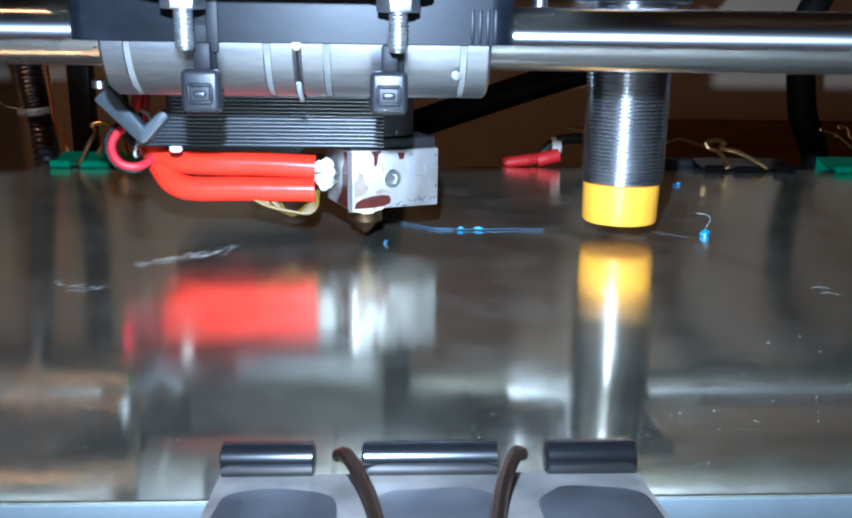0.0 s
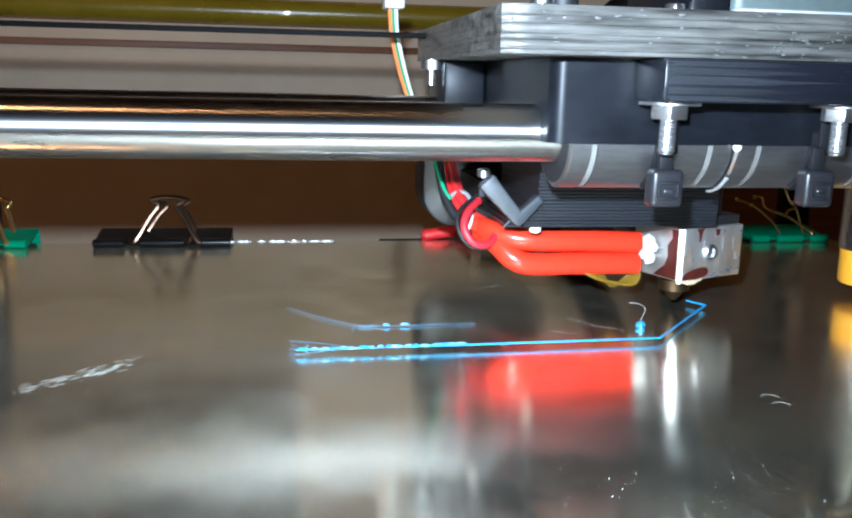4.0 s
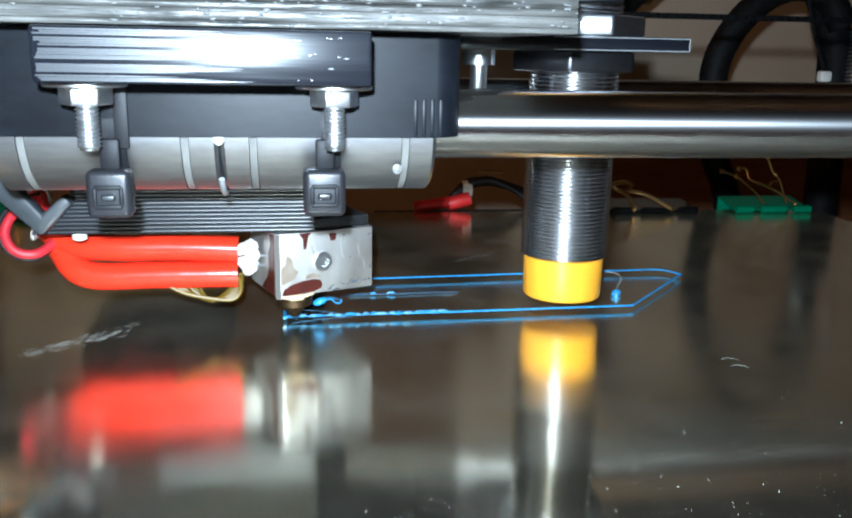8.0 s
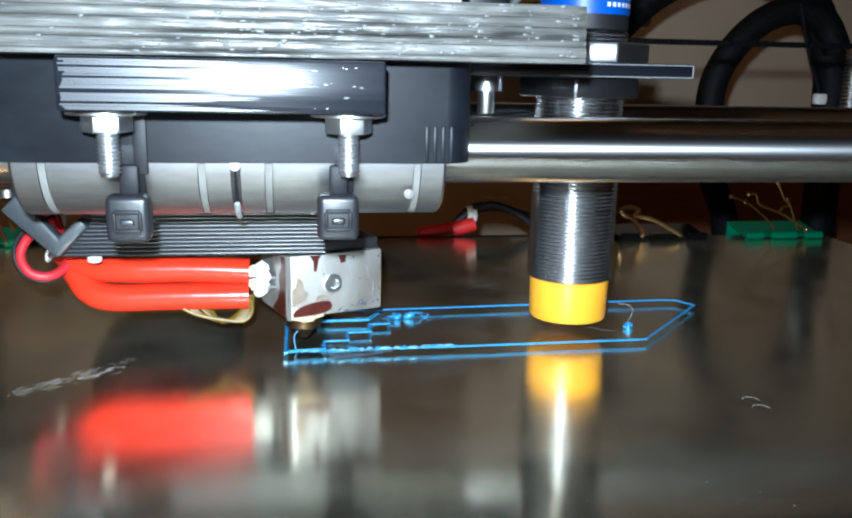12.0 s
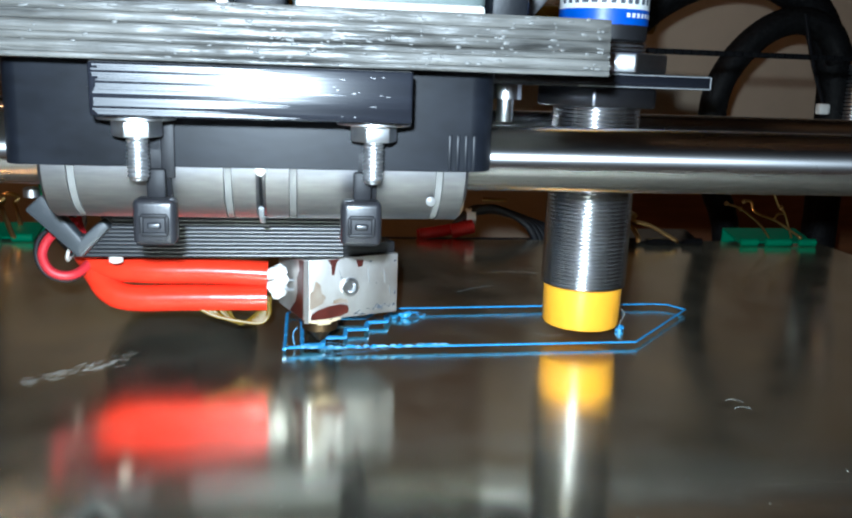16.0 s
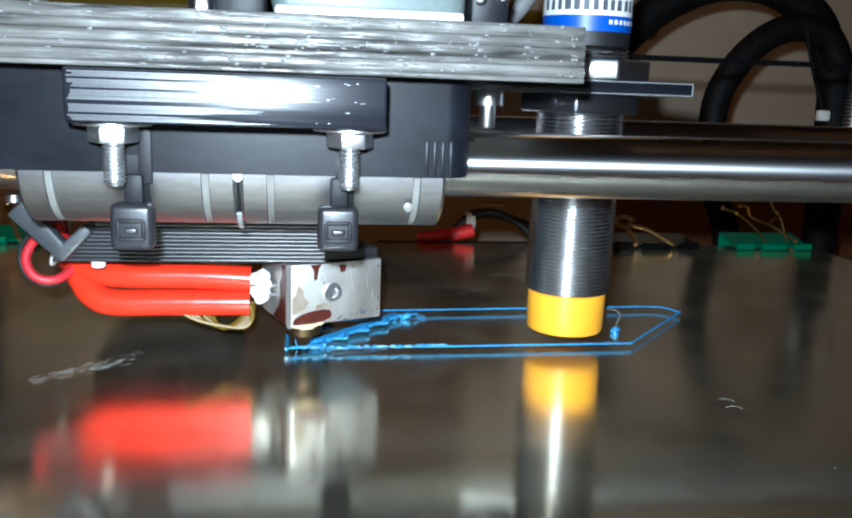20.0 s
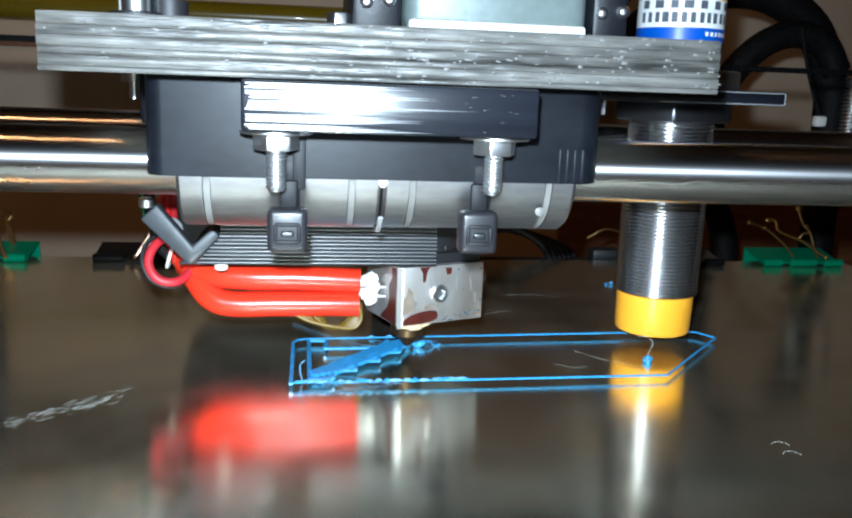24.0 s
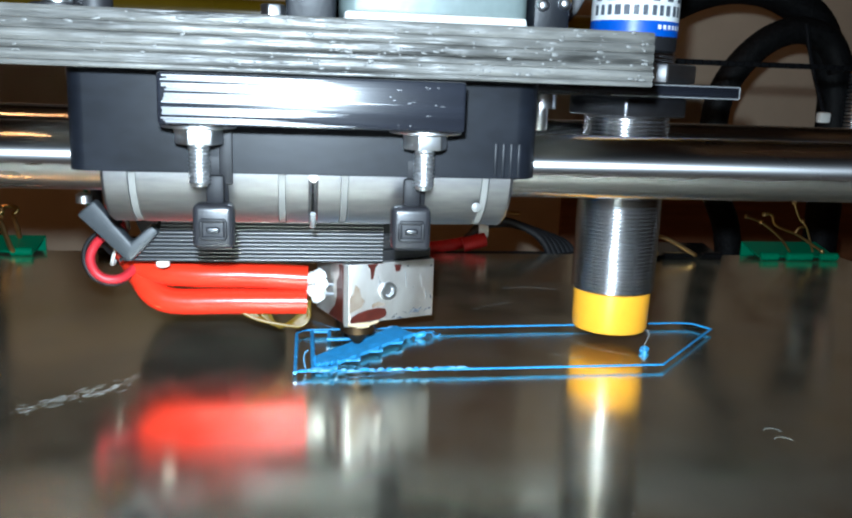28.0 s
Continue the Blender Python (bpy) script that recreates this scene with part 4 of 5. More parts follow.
def carriage_thing():
    c = thing("print_carriage", "black printed carriage with a rough grey slab on two bearings", "print carriage")
    # the top slab: printed layers with a bumpy edge
    rng = random.Random(3)
    n = 6
    cuts = (0, 0.7, 2.1, 3.0, 4.4, 5.6, 7.2)
    for k in range(n):
        lo, hi = 51.4 + cuts[k], 51.4 + cuts[k + 1] - 0.04
        back = rng.uniform(-0.12, 0.12)
        bm = B()
        cols = 54
        x0, x1 = -58.9, 30.7 - k * 0.05
        rows = []
        for i in range(cols + 1):
            x = x0 + (x1 - x0) * i / cols
            near = min(i, cols - i)
            y = -44 + back + rng.gauss(0, 0.06) + 0.1 * math.sin(x * 0.9 + k * 2.1) + (1.1, 0.35, 0.08, 0.0)[min(near, 3)]
            rows.append([bm.verts.new((x, yy, zz)) for yy, zz in ((42, lo), (y + 0.16, lo), (y, lo + 0.2), (y, hi - 0.2), (y + 0.16, hi), (42, hi))])
        for a, b in zip(rows, rows[1:]):
            for j in range(5):
                bm.faces.new((a[j], b[j], b[j + 1], a[j + 1]))
            bm.faces.new((a[5], b[5], b[0], a[0]))
        bm.faces.new(rows[0])
        bm.faces.new(rows[-1][::-1])
        bmesh.ops.recalc_face_normals(bm, faces=bm.faces[:])
        part("slab_layer", bm, "plate", c)
    bm = B()
    for k in range(190):
        x, z = (rng.uniform(-24, 30.3) if k % 5 < 3 else rng.uniform(-58, 30.3)), rng.uniform(51.6, 58.4)
        r = rng.uniform(0.1, 0.27)
        bmesh.ops.create_icosphere(bm, subdivisions=2, radius=r, matrix=Matrix.Translation((x, -44.02, z)) @ Matrix.Rotation(rng.uniform(-0.2, 0.2), 4, "Y") @ Matrix.Diagonal((rng.uniform(0.9, 2.6), 0.5, rng.uniform(0.7, 1.0), 1)))
    tagged(part("surface_blob", bm, "plate_blob", c), "shiny blobs on the slab edge", kind="stuff")
    # the holder, round at its ends, with grooves near one end
    out = []
    for k in range(9):
        a = radians(90 * k / 8)
        out.append((14.2 + 3.8 * math.sin(a), -30.6 - 3.8 * math.cos(a)))
    out += [(18, 20), (-48, 20)]
    for k in range(9):
        a = radians(90 * k / 8)
        out.append((-45.5 - 2.5 * math.cos(a), -31.9 - 2.5 * math.sin(a)))
    part("bearing_holder", prism(B(), out, 37.5, 51.2, "z"), "black_print", c, smooth=30)
    for k in range(4):
        part("rib", box(B(), (11.2 + k * 1.15, -34.6, 37.6), (11.7 + k * 1.15, -34.0, 42.6), 0.08), "black_print", c)
    part("clamp_block", box(B(), (-34.1, -46, 44.7), (4.5, -34.45, 51.2), 0.45), "black_gloss", c)
    # shiny scuffed streaks along one half of the block, standing in for glare
    streak_rng = random.Random(14)
    bm = B()
    for k in range(24):
        z = 45.0 + k * 0.245
        if k in (3, 8, 9, 15, 20):
            continue
        x0, x1, high = -33.7 + abs(streak_rng.gauss(0, 0.5)), -11.5 + streak_rng.gauss(-1.0, 3.4), streak_rng.uniform(0.2, 0.26)
        prism(bm, [(x0, z), (x1 - 7, z), (x1, z + high * 0.5), (x1 - 7, z + high), (x0, z + high)], -46.05 - 0.008 * (k % 3), -45.9, "y")
    for _ in range(14):
        x, z, w = streak_rng.uniform(-7, 3.8), streak_rng.uniform(45.2, 50.6), streak_rng.uniform(0.1, 0.6)
        box(bm, (x, -46.04, z), (min(4.0, x + w), -45.9, z + streak_rng.uniform(0.05, 0.12)))
    tagged(part("scuff_glare", bm, "scuff_glare", c), "shiny scuffed streaks standing in for glare", kind="stuff")
    for x in (-44, -14.5):
        b = part("linear_bearing", lathe(B(), [(8.6, x), (9.1, x), (9.5, x + 0.45), (9.5, x + 3.6), (9.05, x + 3.65), (9.05, x + 4.75), (9.5, x + 4.8), (9.5, x + 24.2), (9.05, x + 24.25), (9.05, x + 25.35), (9.5, x + 25.4), (9.5, x + 28.55), (9.1, x + 29), (8.6, x + 29)], (0, ROD_Y, ROD_Z), "x", 96), "bearing", c, smooth=25)
        for s in (4.2, 24.8):
            part("retaining_ring", lathe(B(), [(9.0, x + s - 0.5), (9.44, x + s - 0.46), (9.44, x + s + 0.46), (9.0, x + s + 0.5)], (0, ROD_Y, ROD_Z), "x", 64), "groove", b)
        part("end_seal", lathe(B(), [(8.55, x + 0.3), (8.55, x - 0.15), (5.1, x - 0.15)], (0, ROD_Y, ROD_Z), "x", 48, False), "black", b)
    part("set_dimple", lathe(B(), [(0.1, 0), (0.7, 0.2), (0.7, 0.5)], (9.2, -33.2, 33.0), "y", 12), "groove", c)
    wrap = [(-14.75, ROD_Y - 10.1 * math.cos(radians(a)), ROD_Z + 10.1 * math.sin(radians(a))) for a in range(-84, -40, 5)]
    part("strap_end", tube(B(), wrap, 0.42, 8, 0.7), "worn", c, "pale strap between the bearings")
    part("strap_knot", lathe(B(), [(0.3, 36.4), (0.7, 36.8), (0.8, 37.1), (0.7, 37.48)], (-14.75, -34.0, 0), "z", 14), "wire_white", c)
    bolt_set(c, -29.9, -39.2)
    bolt_set(c, 0.3, -39.0)
    zip_tie(c, -28.3)
    zip_tie(c, -0.9, 0.6)
    part("belt_block", box(B(), (-57, 14, 41.6), (-48.1, 36, 51.3), 0.8), "black_print", c)
    part("screw", lathe(B(), [(0.9, 46.0), (0.9, 49.2), (2.4, 49.3), (2.4, 51.35)], (-59, 20, 0), "z", 16), "zinc", c)
    part("sensor_bracket", box(B(), (21, -2, 49.3), (65.2, 36, 51.9), 0.35), "black_gloss", c, "black acrylic bracket")
    # pale strips along the bracket's edges: wear, with the edge glint in the colour
    for z in (49.55, 51.65):
        part("worn_glint_edge", tube(B(), [(40, -1.9, z), (64.9, -1.9, z)], 0.13, 6), "worn", c, "pale bracket edge, wear and edge glint in its colour")
    part("worn_glint_edge", tube(B(), [(65.05, -1.9, 49.5), (65.05, -1.9, 51.7)], 0.13, 6), "worn", c, "pale bracket edge, wear and edge glint in its colour")
    part("bracket_bolt", lathe(B(), [(1.4, 42.6), (1.5, 42.8), (1.5, 46.6), (2.9, 46.65), (2.9, 49.25)], (27.4, 1, 0), "z", 18), "zinc", c)
    return c


def sensor_thing():
    s = thing("proximity_sensor", "threaded metal proximity sensor with orange cap and white label", "sensor")
    o = (48, 10.5, 0)
    part("cap", lathe(B(), [(6.8, 1.5), (7.5, 1.65), (7.75, 2.1), (7.9, 9.7)], o, "z", 64), "orange", s)
    prof, z, p = [(7.7, 9.7)], 9.9, 0.77
    while z < 57.5:
        prof += [(7.9, z), (8.3, z + p * 0.14), (8.48, z + p * 0.32), (8.5, z + p * 0.5), (8.48, z + p * 0.68), (8.3, z + p * 0.88)]
        z += p
    part("barrel", lathe(B(), prof + [(7.9, 58)], o, "z", 64), "thread", s, smooth=75)
    part("label_sleeve", lathe(B(), [(8.3, 58), (8.35, 58.3), (8.35, 84)], o, "z", 48), "black", s)
    part("label_band", lathe(B(), [(8.45, 60.6), (8.45, 63.4)], o, "z", 48, False), "blue", s, "blue band")
    part("label_band", lathe(B(), [(8.44, 63.4), (8.44, 68.7)], o, "z", 48, False), "label", s, "white label")
    part("label_band", lathe(B(), [(8.45, 68.7), (8.45, 80)], o, "z", 48, False), "amber_label", s, "amber band")
    rng = random.Random(8)
    bm = B()

    def bar(a0, a1, za, zb, r=8.5):
        n = 4
        for k in range(n):
            t0, t1 = radians(a0 + (a1 - a0) * k / n), radians(a0 + (a1 - a0) * (k + 1) / n)
            bm.faces.new([bm.verts.new((o[0] + r * math.cos(t), o[1] + r * math.sin(t), zz)) for t, zz in ((t0, za), (t1, za), (t1, zb), (t0, zb))])

    for z0, high, a, wide, gap in ((64.3, 1.9, -172, 7.5, 4.0), (66.9, 1.5, -170, 11.0, 8.0)):
        while a < -10:
            w = wide * rng.uniform(0.8, 1.15)
            bar(a, a + w, z0, z0 + high)
            a += w + gap * rng.uniform(0.8, 1.5)
    tagged(part("label_print", bm, "ink", s), "dark printed bars", kind="stuff")
    bm = B()
    for k in range(7):
        curved2 = [radians(-80 + k * 8), radians(-80 + k * 8 + 5)]
        bm.faces.new([bm.verts.new((o[0] + 8.51 * math.cos(t), o[1] + 8.51 * math.sin(t), zz)) for t, zz in ((curved2[0], 61.9), (curved2[1], 61.9), (curved2[1], 62.7), (curved2[0], 62.7))])
    tagged(part("band_print", bm, "label", s), "white printed marks", kind="stuff")
    part("lock_nut", hexagon(B(), (48, 10.5), 22, 45.6, 49.25, 8, 0.6), "dark_nut", s, "dark lock nut")
    part("lock_nut", hexagon(B(), (48, 10.5), 22, 51.95, 55.6, -18, 0.5), "zinc", s, "bright worn lock nut")
    return s


def hot_end_thing():
    h = thing("hot_end", "hot end with stained aluminium block and red sleeved wires", "hot end")
    place = Matrix.Translation((-8.4, -3.6, 0)) @ Matrix.Rotation(radians(21), 4, "Z")

    def chamfered():
        bm = prism(B(), [(1.0, 0), (18.6, 0), (18.6, 14), (0, 14), (0, 1.0)], 6.1, 17.45, "z", 0.22)
        bmesh.ops.transform(bm, matrix=place, verts=bm.verts)
        return bm

    def cut_corner():
        bm = prism(B(), [(0.14, 0.76), (0.76, 0.14), (0.80, 0.18), (0.18, 0.80)], 5.6, 17.3, "z")
        bmesh.ops.transform(bm, matrix=place, verts=bm.verts)
        return bm

    block = part("heater_block", chamfered(), "alu", h)

    part("cover", box(B(), (0.6, 0.9, 17.46), (18.3, 13.8, 19.6), 0.3, 2, place), "black", h, "black insulating cover on the block")
    part("cut_corner", cut_corner(), "bright_cut", block, "bright milled corner")

    def on_face(pts, mat, name, lift=0.12, label=""):
        bm = B()
        prism(bm, pts, -lift, 0.05, "y")
        bmesh.ops.transform(bm, matrix=place, verts=bm.verts)
        part(name, bm, mat, block, label)

    on_face([(1.1, 6.3), (4.2, 6.3), (7.0, 6.5), (8.3, 7.0), (8.6, 7.7), (8.2, 8.5), (6.9, 8.75), (4.8, 8.6), (2.6, 8.1), (1.4, 7.5), (1.05, 6.9)], "burnt", "stain", 0.12, "dark brown burnt plastic")
    on_face([(4.3, 17.3), (6.6, 17.3), (6.0, 16.6), (5.6, 14.4), (5.1, 14.4), (5.0, 16.2)], "burnt", "stain", 0.1)
    on_face([(9.9, 16.9), (11.4, 16.8), (11.2, 15.6), (10.3, 15.5)], "burnt", "stain", 0.1)
    on_face([(10.6, 6.3), (12.2, 6.3), (11.4, 6.6)], "ink", "stain", 0.1)
    on_face([(14.2, 7.2), (15.6, 7.0), (15.2, 7.5), (14.7, 7.9)], "ink", "stain", 0.1)
    for x, z, w, hgt in ((17.6, 7.4, 0.5, 0.5), (17.9, 9.6, 0.3, 0.8), (17.7, 15.9, 0.45, 0.4), (12.6, 16.2, 0.5, 0.35), (9.6, 6.5, 0.9, 0.3), (6.9, 13.6, 0.3, 0.3), (14.0, 12.0, 0.25, 0.3)):
        on_face([(x, z), (x + w, z + 0.1), (x + w * 0.8, z + hgt), (x + w * 0.2, z + hgt * 0.8)], "ink", "speck", 0.08)
    # a thin brown wash round the burnt plastic, scorched strokes near one corner, pale scratches
    on_face([(0.9, 8.2), (2.0, 8.6), (3.4, 9.2), (4.0, 10.4), (3.2, 11.2), (2.9, 12.8), (2.0, 13.6), (1.6, 11.8), (0.95, 11.4)], "wash", "stain", 0.03, "thin brown film")
    on_face([(5.4, 8.9), (7.6, 9.0), (8.4, 8.9), (8.2, 9.5), (6.8, 9.9), (5.6, 9.6)], "wash", "stain", 0.03, "thin brown film")
    for x, z, dx, dz in ((13.4, 7.0, 1.0, 1.1), (14.4, 8.1, 0.5, -1.0), (14.9, 7.1, 1.1, 0.9), (15.9, 8.0, 0.7, -0.9), (12.0, 7.6, 0.9, -0.5), (16.6, 7.2, 0.6, 0.5), (10.0, 6.9, 0.8, 0.3)):
        on_face([(x, z), (x + 0.2, z - 0.16), (x + dx + 0.16, z + dz - 0.1), (x + dx, z + dz + 0.1)] if dz < 0 else [(x, z), (x + 0.24, z), (x + dx + 0.16, z + dz), (x + dx, z + dz + 0.06)], "ink", "scorch_mark", 0.06)
    for x, z, dx, dz in ((12.2, 15.6, 0.5, -3.4), (15.6, 14.6, 0.3, -2.6), (6.6, 15.0, 0.4, -2.0), (16.8, 11.4, 0.2, -1.8)):
        on_face([(x, z), (x + 0.1, z), (x + dx + 0.1, z + dz), (x + dx, z + dz)], "worn", "scratch", 0.04)
    screw = B()
    lathe(screw, [(1.75, 0.05), (1.75, -0.5), (1.5, -0.75), (0.95, -0.75), (0.75, -0.2), (0.1, -0.2)], (8.7, 0, 11.9), "y", 20, False)
    bmesh.ops.transform(screw, matrix=place, verts=screw.verts)
    bmesh.ops.recalc_face_normals(screw, faces=screw.faces[:])
    part("grub_screw", screw, "zinc", block)
    # burnt plastic on the side face, widened to take in its shade
    side = B()
    prism(side, [(0.95, 6.3), (7.5, 6.4), (6.2, 7.6), (4.4, 9.0), (3.6, 11.0), (3.9, 13.4), (2.6, 15.2), (2.9, 17.1), (0.95, 17.2)], -0.1, 0.05, "x")
    bmesh.ops.transform(side, matrix=place, verts=side.verts)
    part("stain", side, "burnt", block, "dark brown burnt plastic")
    part("nozzle", lathe(B(), [(0.35, 0.15), (0.7, 0.2), (2.6, 2.6), (3.4, 2.7), (3.4, 5.0), (3.0, 5.2), (3.0, 6.1)], (-5.5, 4.5, 0), "z", 24), "brass", h)
    part("residue", tube(B(), spline([(-8.0, -2.6, 6.0), (-6.0, -2.4, 5.7), (-3.9, -1.7, 5.7), (-2.0, -0.9, 6.1)]), [0.35] * 8 + [0.6] * 9 + [0.3] * 8, 8), "cream", h, "cream plastic residue")
    part("heat_break", lathe(B(), [(3.0, 19.65), (3.0, 20), (7, 20), (7, 30)], (-3, 6, 0), "z", 24), "black", h)
    # two red sleeves with a common bend
    part("sleeve", tube(B(), spline([(-50.5, 12, 16.5), (-47.0, 7, 15.4), (-42.5, 4, 14.4), (-36, 3, 14.1), (-26, 3, 14.0), (-15.2, 3, 13.5)], 10), [2.0] * 6 + [2.35] * 45, 20), "red", h, "red silicone sleeve")
    part("sleeve", tube(B(), spline([(-49.0, 11, 14.6), (-46.0, 6, 13.0), (-43.4, 3.4, 10.4), (-39.5, 2.6, 9.1), (-30, 2.6, 9.1), (-15.4, 2.8, 9.0)], 10), [1.9] * 6 + [2.45] * 45, 20), "red", h, "red silicone sleeve")
    rng = random.Random(11)
    for _ in range(9):
        bm = B()
        bmesh.ops.create_icosphere(bm, subdivisions=2, radius=rng.uniform(0.9, 1.7), matrix=Matrix.Translation((rng.uniform(-14.8, -12.2), rng.uniform(1.4, 3.4), rng.uniform(8.6, 14.2))))
        for v in bm.verts:
            v.co += Vector([rng.uniform(-0.2, 0.2) for _ in range(3)])
        part("paste_lump", bm, "white", h, "white ceramic paste")
    for z in (10.6, 12.4):
        part("lead", tube(B(), [(-13, 2.4, z), (-9.6, 1.6, z + 0.2)], 0.35, 8), "zinc", h)
    for k in range(6):
        y, d = 1.6 + k * 0.5, rng.uniform(-0.5, 0.5)
        part("thermistor_wire", tube(B(), spline([(-28 + k * 1.1, y, 7.6), (-24.5 + d + k * 0.5, y - 0.3, 6.0 - k * 0.1), (-20 + d, y - 0.3, 4.9 - k * 0.25), (-16.4, y, 4.5 + k * 0.35), (-14.9, y + 0.4, 6.2 + k * 0.4), (-15.2, y + 0.6, 8.5)]), 0.34, 8), "kapton", h, "amber insulated wire")
    part("wire_loop", tube(B(), spline([(-46, 6, 15.8), (-49, 2, 13.6), (-52.4, 1, 14.2), (-54.2, 2, 17), (-53.2, 4, 20), (-50, 8, 22)]), 0.85, 10), "darkred", h, "dark red wire")
    part("wire_loop", tube(B(), spline([(-46, 6.4, 15.2), (-49.4, 2.4, 12.6), (-53.4, 1.6, 13.6), (-55.4, 2.6, 17), (-54.6, 5, 20.4), (-50, 9, 23)]), 0.45, 10), "black", h, "black wire")
    for k in range(4):
        dx, dz = 0.9 * math.cos(k * 1.57), 0.9 * math.sin(k * 1.57)
        part("lead", tube(B(), spline([(-47 + dx, 9, 15.8 + dz), (-50 + dx * 1.1, 12, 17.5 + dz), (-52.4 + dx * 1.2, 16, 20.5 + dz), (-53.4 + dx * 1.3, 21, 24.5 + dz), (-53.6 + dx, 27, 30 + dz)]), 0.85, 10), "wire_red" if k else "darkred", h, "red insulated lead")
    part("cable_tie", tube(B(), [(-52.4 + 2.3 * math.cos(a * 0.4), 16 + 1.0 * math.sin(a * 0.4), 20.6 + 2.1 * math.sin(a * 0.4)) for a in range(17)], 0.45, 6), "worn", h, "grey tie")
    part("braid", tube(B(), spline([(-50, 10, 15.5), (-54, 14, 18), (-56, 18, 23), (-57, 20, 30)]), 1.1, 12), "black", h, "black lead")
    part("lead", tube(B(), spline([(-55.2, 12.6, 21.6), (-56.6, 14, 24), (-58.4, 17, 30), (-59, 18, 36)]), 0.4, 8), "wire_green", h, "green lead")
    part("cable_tie", tube(B(), [(-51.5 + 0.8 * math.sin(a * 0.4), 11.5 + 2.5 * math.cos(a * 0.4), 16.6 + 2.5 * math.sin(a * 0.4)) for a in range(17)], 0.35, 6), "wire_white", h, "pale tie")
    return h


def duct_thing():
    d = thing("fan_duct", "black printed cooling duct with a slanted end and layer lines", "fan duct")
    rng = random.Random(17)
    high = 6.2 / 9
    for k in range(26):
        z, y = 18.3 + k * high, -5 + rng.uniform(-0.10, 0.06)
        x = -47.4 + min(k + 0.5, 9) * 6.8 / 9 + rng.uniform(-0.1, 0.1)
        cut, back = 0.2, 26 if k < 16 else 19.5
        part("duct_layer", prism(B(), [(y + cut, z + 0.01), (back, z + 0.01), (back, z + high), (y + cut, z + high), (y + 0.03, z + high * 0.72), (y, z + high * 0.5), (y + 0.03, z + high * 0.28)], x, -1.8 + rng.uniform(-0.05, 0.05), "x"), "duct", d)
    part("edge_strip", tube(B(), [(-47.6, -4.9, 18.4), (-41.2, -4.9, 24.5)], 0.35, 8), "black", d)
    part("grey_post", prism(B(), [(-53.6, 26.9), (-46.6, 19.9), (-45.6, 18.9), (-44.8, 19.2), (-40.3, 24.1), (-41.6, 25.5), (-45.0, 22.3), (-50.8, 29.5)], -8.6, -5.3, "y", 0.55), "grey", d, "bent grey plastic post")
    part("tube_end", lathe(B(), [(1.3, 28.9), (1.3, 30.2), (0.8, 30.5)], (-52.6, -7.2, 0), "z", 12), "zinc", d)
    part("nylon_screw", lathe(B(), [(0.7, 17.0), (1.2, 17.3), (1.2, 18.3)], (-40.6, -3.6, 0), "z", 14), "wire_white", d)
    part("clip_spring", box(B(), (-1.8, 0, 20.2), (0.8, 6, 21.2), 0.2), "zinc", d)
    part("clip_spring", box(B(), (-1.8, 0, 22.4), (0.6, 6, 23.2), 0.2), "zinc", d)
    return d


def dark_body_thing():
    # unseen body, added so that the bed mirrors something dark here
    b = thing("dark_body", "upright dark body added behind the duct for its reflection", "blower fan")
    out = []
    for cx, cz, r, a0 in ((-46.5, 18, 9.0, 180), (-26, 15, 6.0, 270), (-36, 37, 4.0, 0), (-46.5, 33, 9.0, 90)):
        out += [(cx + r * math.cos(radians(a0 + k * 15)), cz + r * math.sin(radians(a0 + k * 15))) for k in range(7)]
    part("housing", prism(B(), out, 50, 66, "y", 0.5), "black", b)
    part("link_box", box(B(), (-46, 26.05, 18.5), (-34, 50.2, 24.2), 0.5), "black", b)
    part("boss", lathe(B(), [(4.6, 49.0), (5, 49.2), (5, 49.9)], (-43, 0, 29.5), "y", 32), "tie", b)
    return b


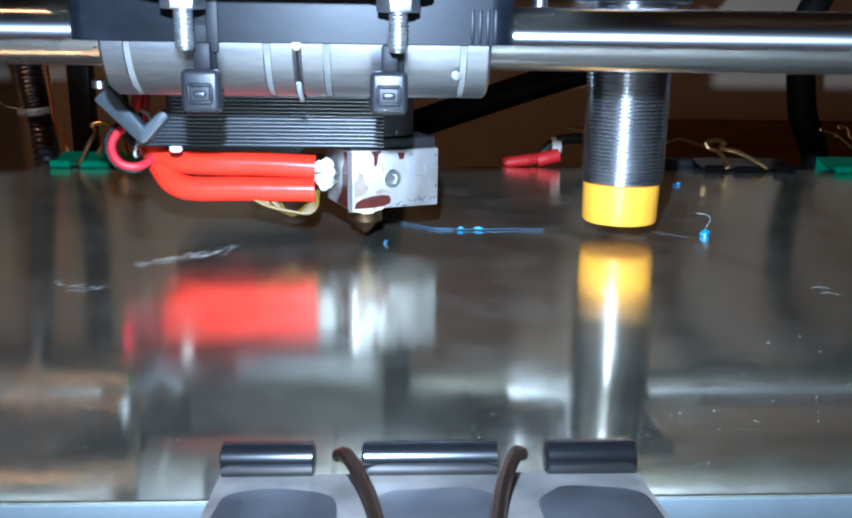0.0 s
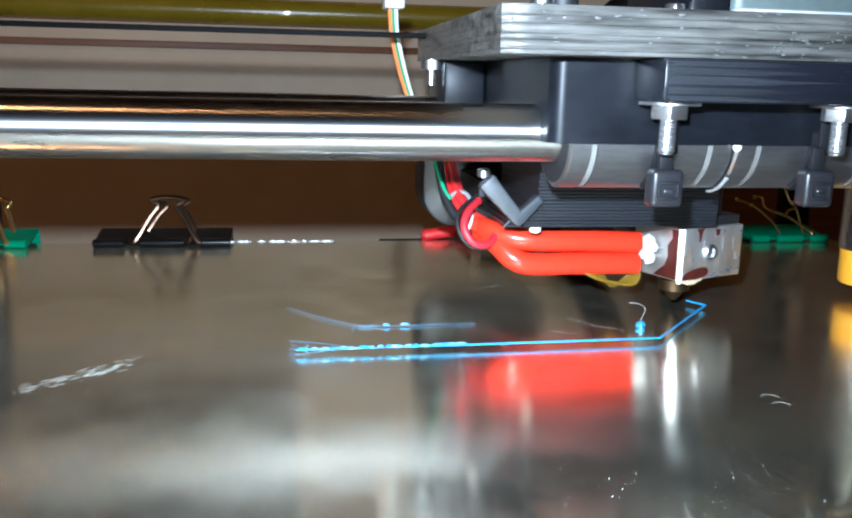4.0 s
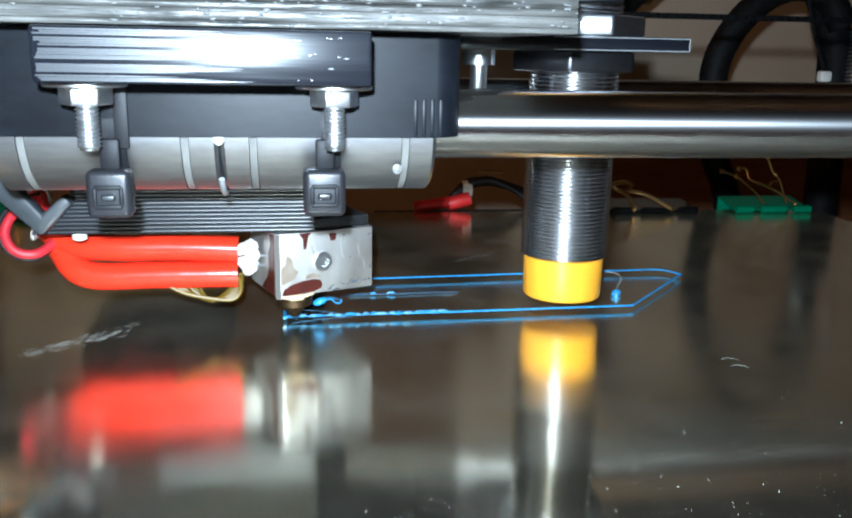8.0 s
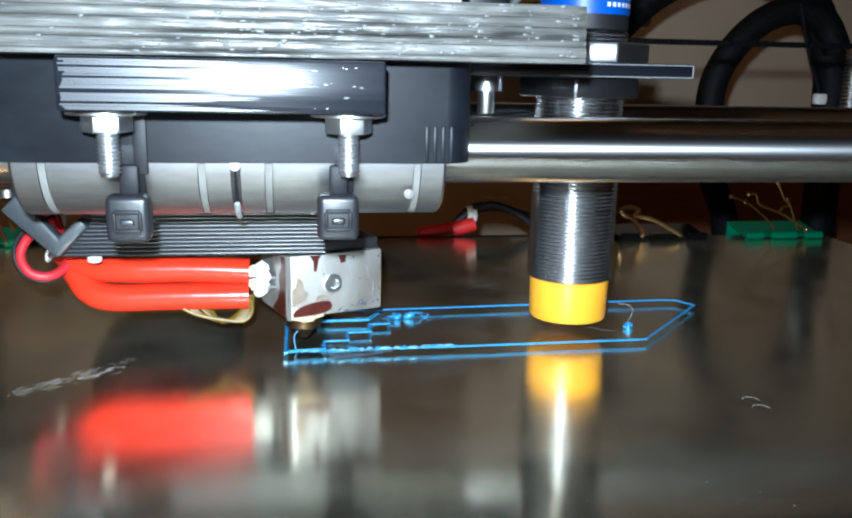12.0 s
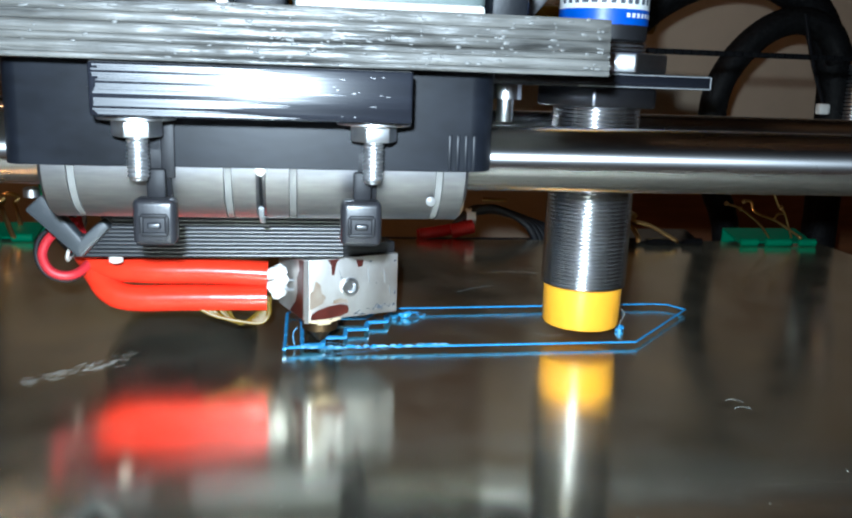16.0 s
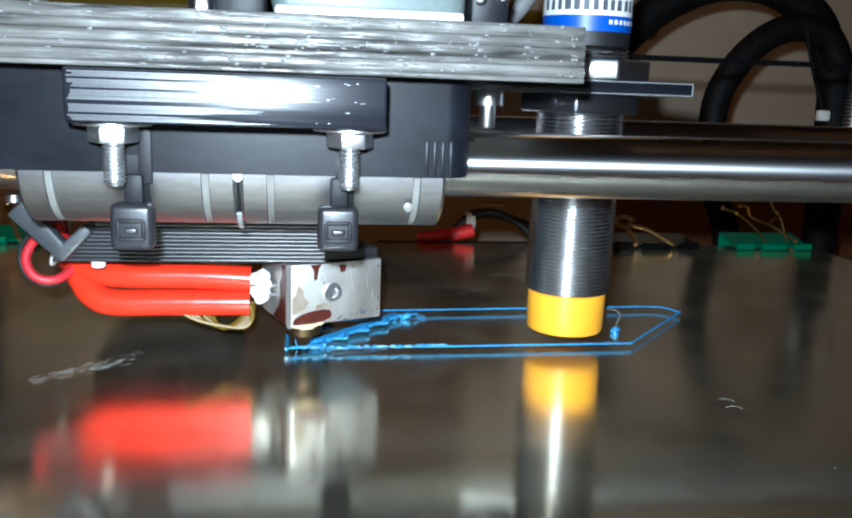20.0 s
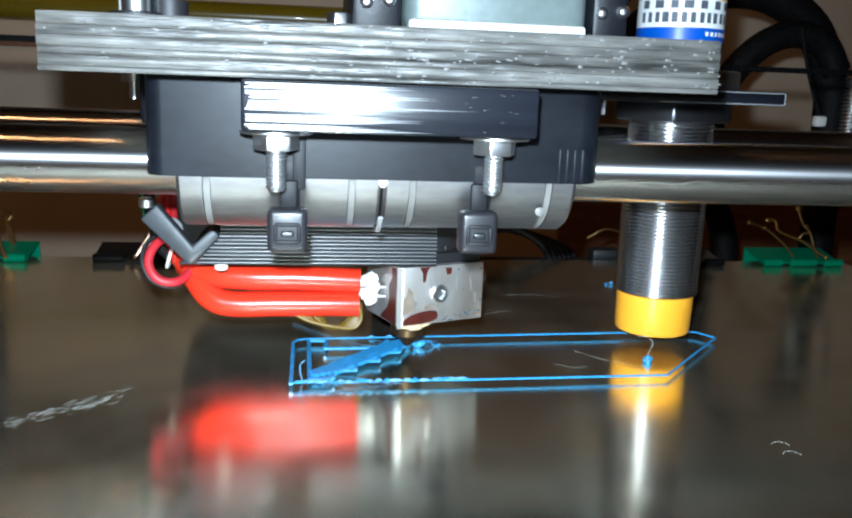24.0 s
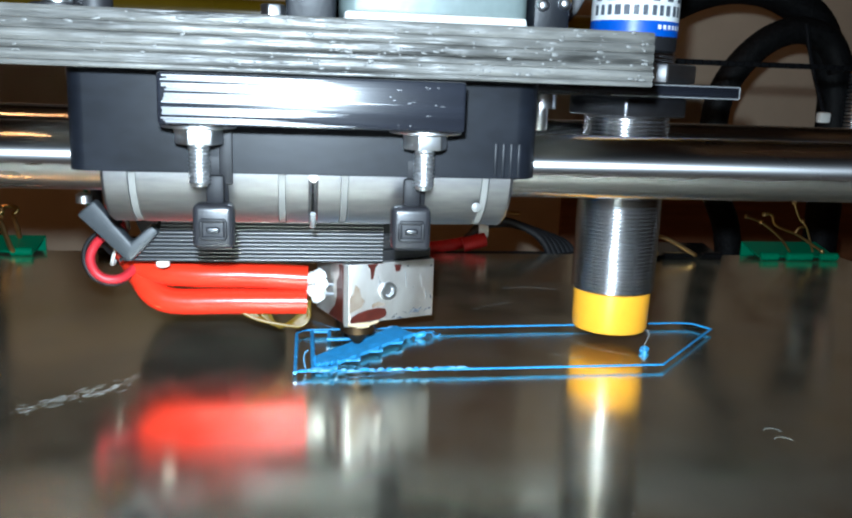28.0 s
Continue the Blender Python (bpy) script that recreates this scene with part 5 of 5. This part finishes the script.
def extruder_thing():
    e = thing("extruder_motor", "grey-green stepper motor and black brackets standing on the carriage", "stepper motor")
    part("body", box(B(), (-10.7, -20, 58.9), (19, 22, 98), 2.6, 3), "motor", e)
    part("flange", box(B(), (-10.2, -20.8, 58.62), (18.5, -18, 61.2), 0.7), "pale", e, "pale flange")
    for x0, x1 in ((-19.0, -11.4), (19.3, 25.2)):
        arm = part("bracket", box(B(), (x0, -21, 58.62), (x1, 10, 80), 0.8), "bracket", e)
        part("bracket_screw", lathe(B(), [(0.3, -22.0), (0.7, -21.9), (1.0, -21.5), (1.0, -20.9)], ((x0 + x1) / 2 - 1.6, 0, 63.2), "y", 18), "zinc", arm)
        part("bracket_screw", lathe(B(), [(0.3, -22.0), (0.7, -21.9), (1.0, -21.5), (1.0, -20.9)], ((x0 + x1) / 2 + 1.9, 0, 63.6), "y", 18), "zinc", arm)
    part("wing_nut", hexagon(B(), (-20.9, -18.5), 3.4, 58.62, 61.6, 10, 0.3), "zinc", e, "bright steel nut")
    part("bracket_bolt", lathe(B(), [(2.0, 58.62), (2.0, 61.6), (1.3, 61.8), (1.3, 66)], (-49.2, -30, 0), "z", 16), "zinc", e)
    part("lock_washer", lathe(B(), [(3.6, 58.61), (3.6, 59.4), (3.2, 59.6)], (-49.2, -30, 0), "z", 20), "black", e)
    part("grey_tube", tube(B(), spline([(29, 24, 59.0), (34, 24, 61.9), (39, 24, 67), (42, 24, 74)]), 1.9, 14), "grey_tube", e, "grey plastic tube")
    part("knob", lathe(B(), [(2.6, 58.62), (2.6, 61.4)], (-45.0, -28, 0), "z", 20), "black", e)
    return e


def trailing_cable():
    t = thing("trailing_cable", "thick black braided cable trailing behind the carriage", "cable", "cables behind the bed")
    line, rad = ribbed([(-6, 27, 21), (-3, 60, 13), (2, 110, 8), (9, 134, 9), (30, 137, 16), (51, 137, 23), (66, 137, 27.5), (76, 137, 29.5), (82, 137, 30)], 4.9, 0.03, 14)
    part("sheath", tube(B(), line, rad, 16), "tyre", t)
    part("plug", box(B(), (-9, 26.05, 18.6), (-2.5, 31, 24), 0.6), "black", t)
    return t


def wiring_thing():
    w = thing("carriage_wires", "thin green, white and orange wires beside the carriage", "wires")
    for dx, mat, label in ((0, "wire_green", "green wire"), (0.9, "wire_white", "white wire"), (-0.8, "wire_orange", "orange wire")):
        pts = [(-64.2 + dx * 0.8, 50, 64), (-63.7 + dx * 0.8, 50, 57.8), (-62.0 + dx * 0.8, 50, 50.5), (-60.5 + dx * 0.7, 50, 45.5), (-59.1 + dx * 0.6, 50, 41.2), (-58.6 + dx * 0.5, 49, 37)]
        part("wire", tube(B(), spline(pts), 0.6, 8), mat, w, label)
    part("plug", box(B(), (-66.6, 46, 64), (-61.6, 54, 68), 0.6), "pale", w, "pale plug")
    return w


def motions():
    for ob in CARRIED:
        walk(ob, [(t, pose(x * MM, 0, 0)) for t, x in CARRIAGE_X])
    for ob in ON_BED:
        walk(ob, [(t, pose(0, y * MM, 0)) for t, y in BED_Y])
    for ob, (x, y) in SWEPT:
        walk(ob, [(0.0, pose(0, 0, 0)), (8.2, pose(0, 0, 0)), (9.4, pose(x * MM, y * MM, 0)), (28.0, pose(x * MM, y * MM, 0))])
    for ob in DRAGGED:
        held = []
        for k in range(15):
            t = 7.3 + k * 0.225
            x = float(np.interp(t, [r[0] for r in CARRIAGE_X], [r[1] for r in CARRIAGE_X]))
            y = float(np.interp(t, [r[0] for r in BED_Y], [r[1] for r in BED_Y]))
            f = k / 14
            held.append((t, pose((x - 4.05 + 3.8 - 2.2 * f) * MM, (7.4 - y + 1.2) * MM, (1.6 - 2.9 * f * f) * MM)))
        first, last = held[0][1].translation, held[-1][1]
        low = pose(first.x, first.y, -3.7 * MM)
        walk(ob, [(0.0, low), (7.0, low), *held, (28.0, last)])
    for ob in FAN:
        walk(ob, [(0.0, pose(0, 0, -3.2 * MM)), (0.43, pose(0, 0, -3.2 * MM)), (0.6, pose(0, 0, 0)), (7.6, pose(0, 0, 0)), (8.6, pose(7.5 * MM, -0.8 * MM, -0.3 * MM)), (28.0, pose(7.5 * MM, -0.8 * MM, -0.3 * MM))])
    # a piece of filament stays within the plate until the nozzle lays it
    for ob, t in LAID:
        t = min(max(t, 0.3), 27.9)
        walk(ob, [(0.0, pose(0, 0, -3.2 * MM)), (t - 0.17, pose(0, 0, -3.2 * MM)), (t, pose(0, 0, 0)), (28.0, pose(0, 0, 0))])


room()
frame_things()
ON_BED = bed_things()
CARRIED = [carriage_thing(), sensor_thing(), hot_end_thing(), duct_thing(), dark_body_thing(), extruder_thing(), wiring_thing(), trailing_cable()]
motions()
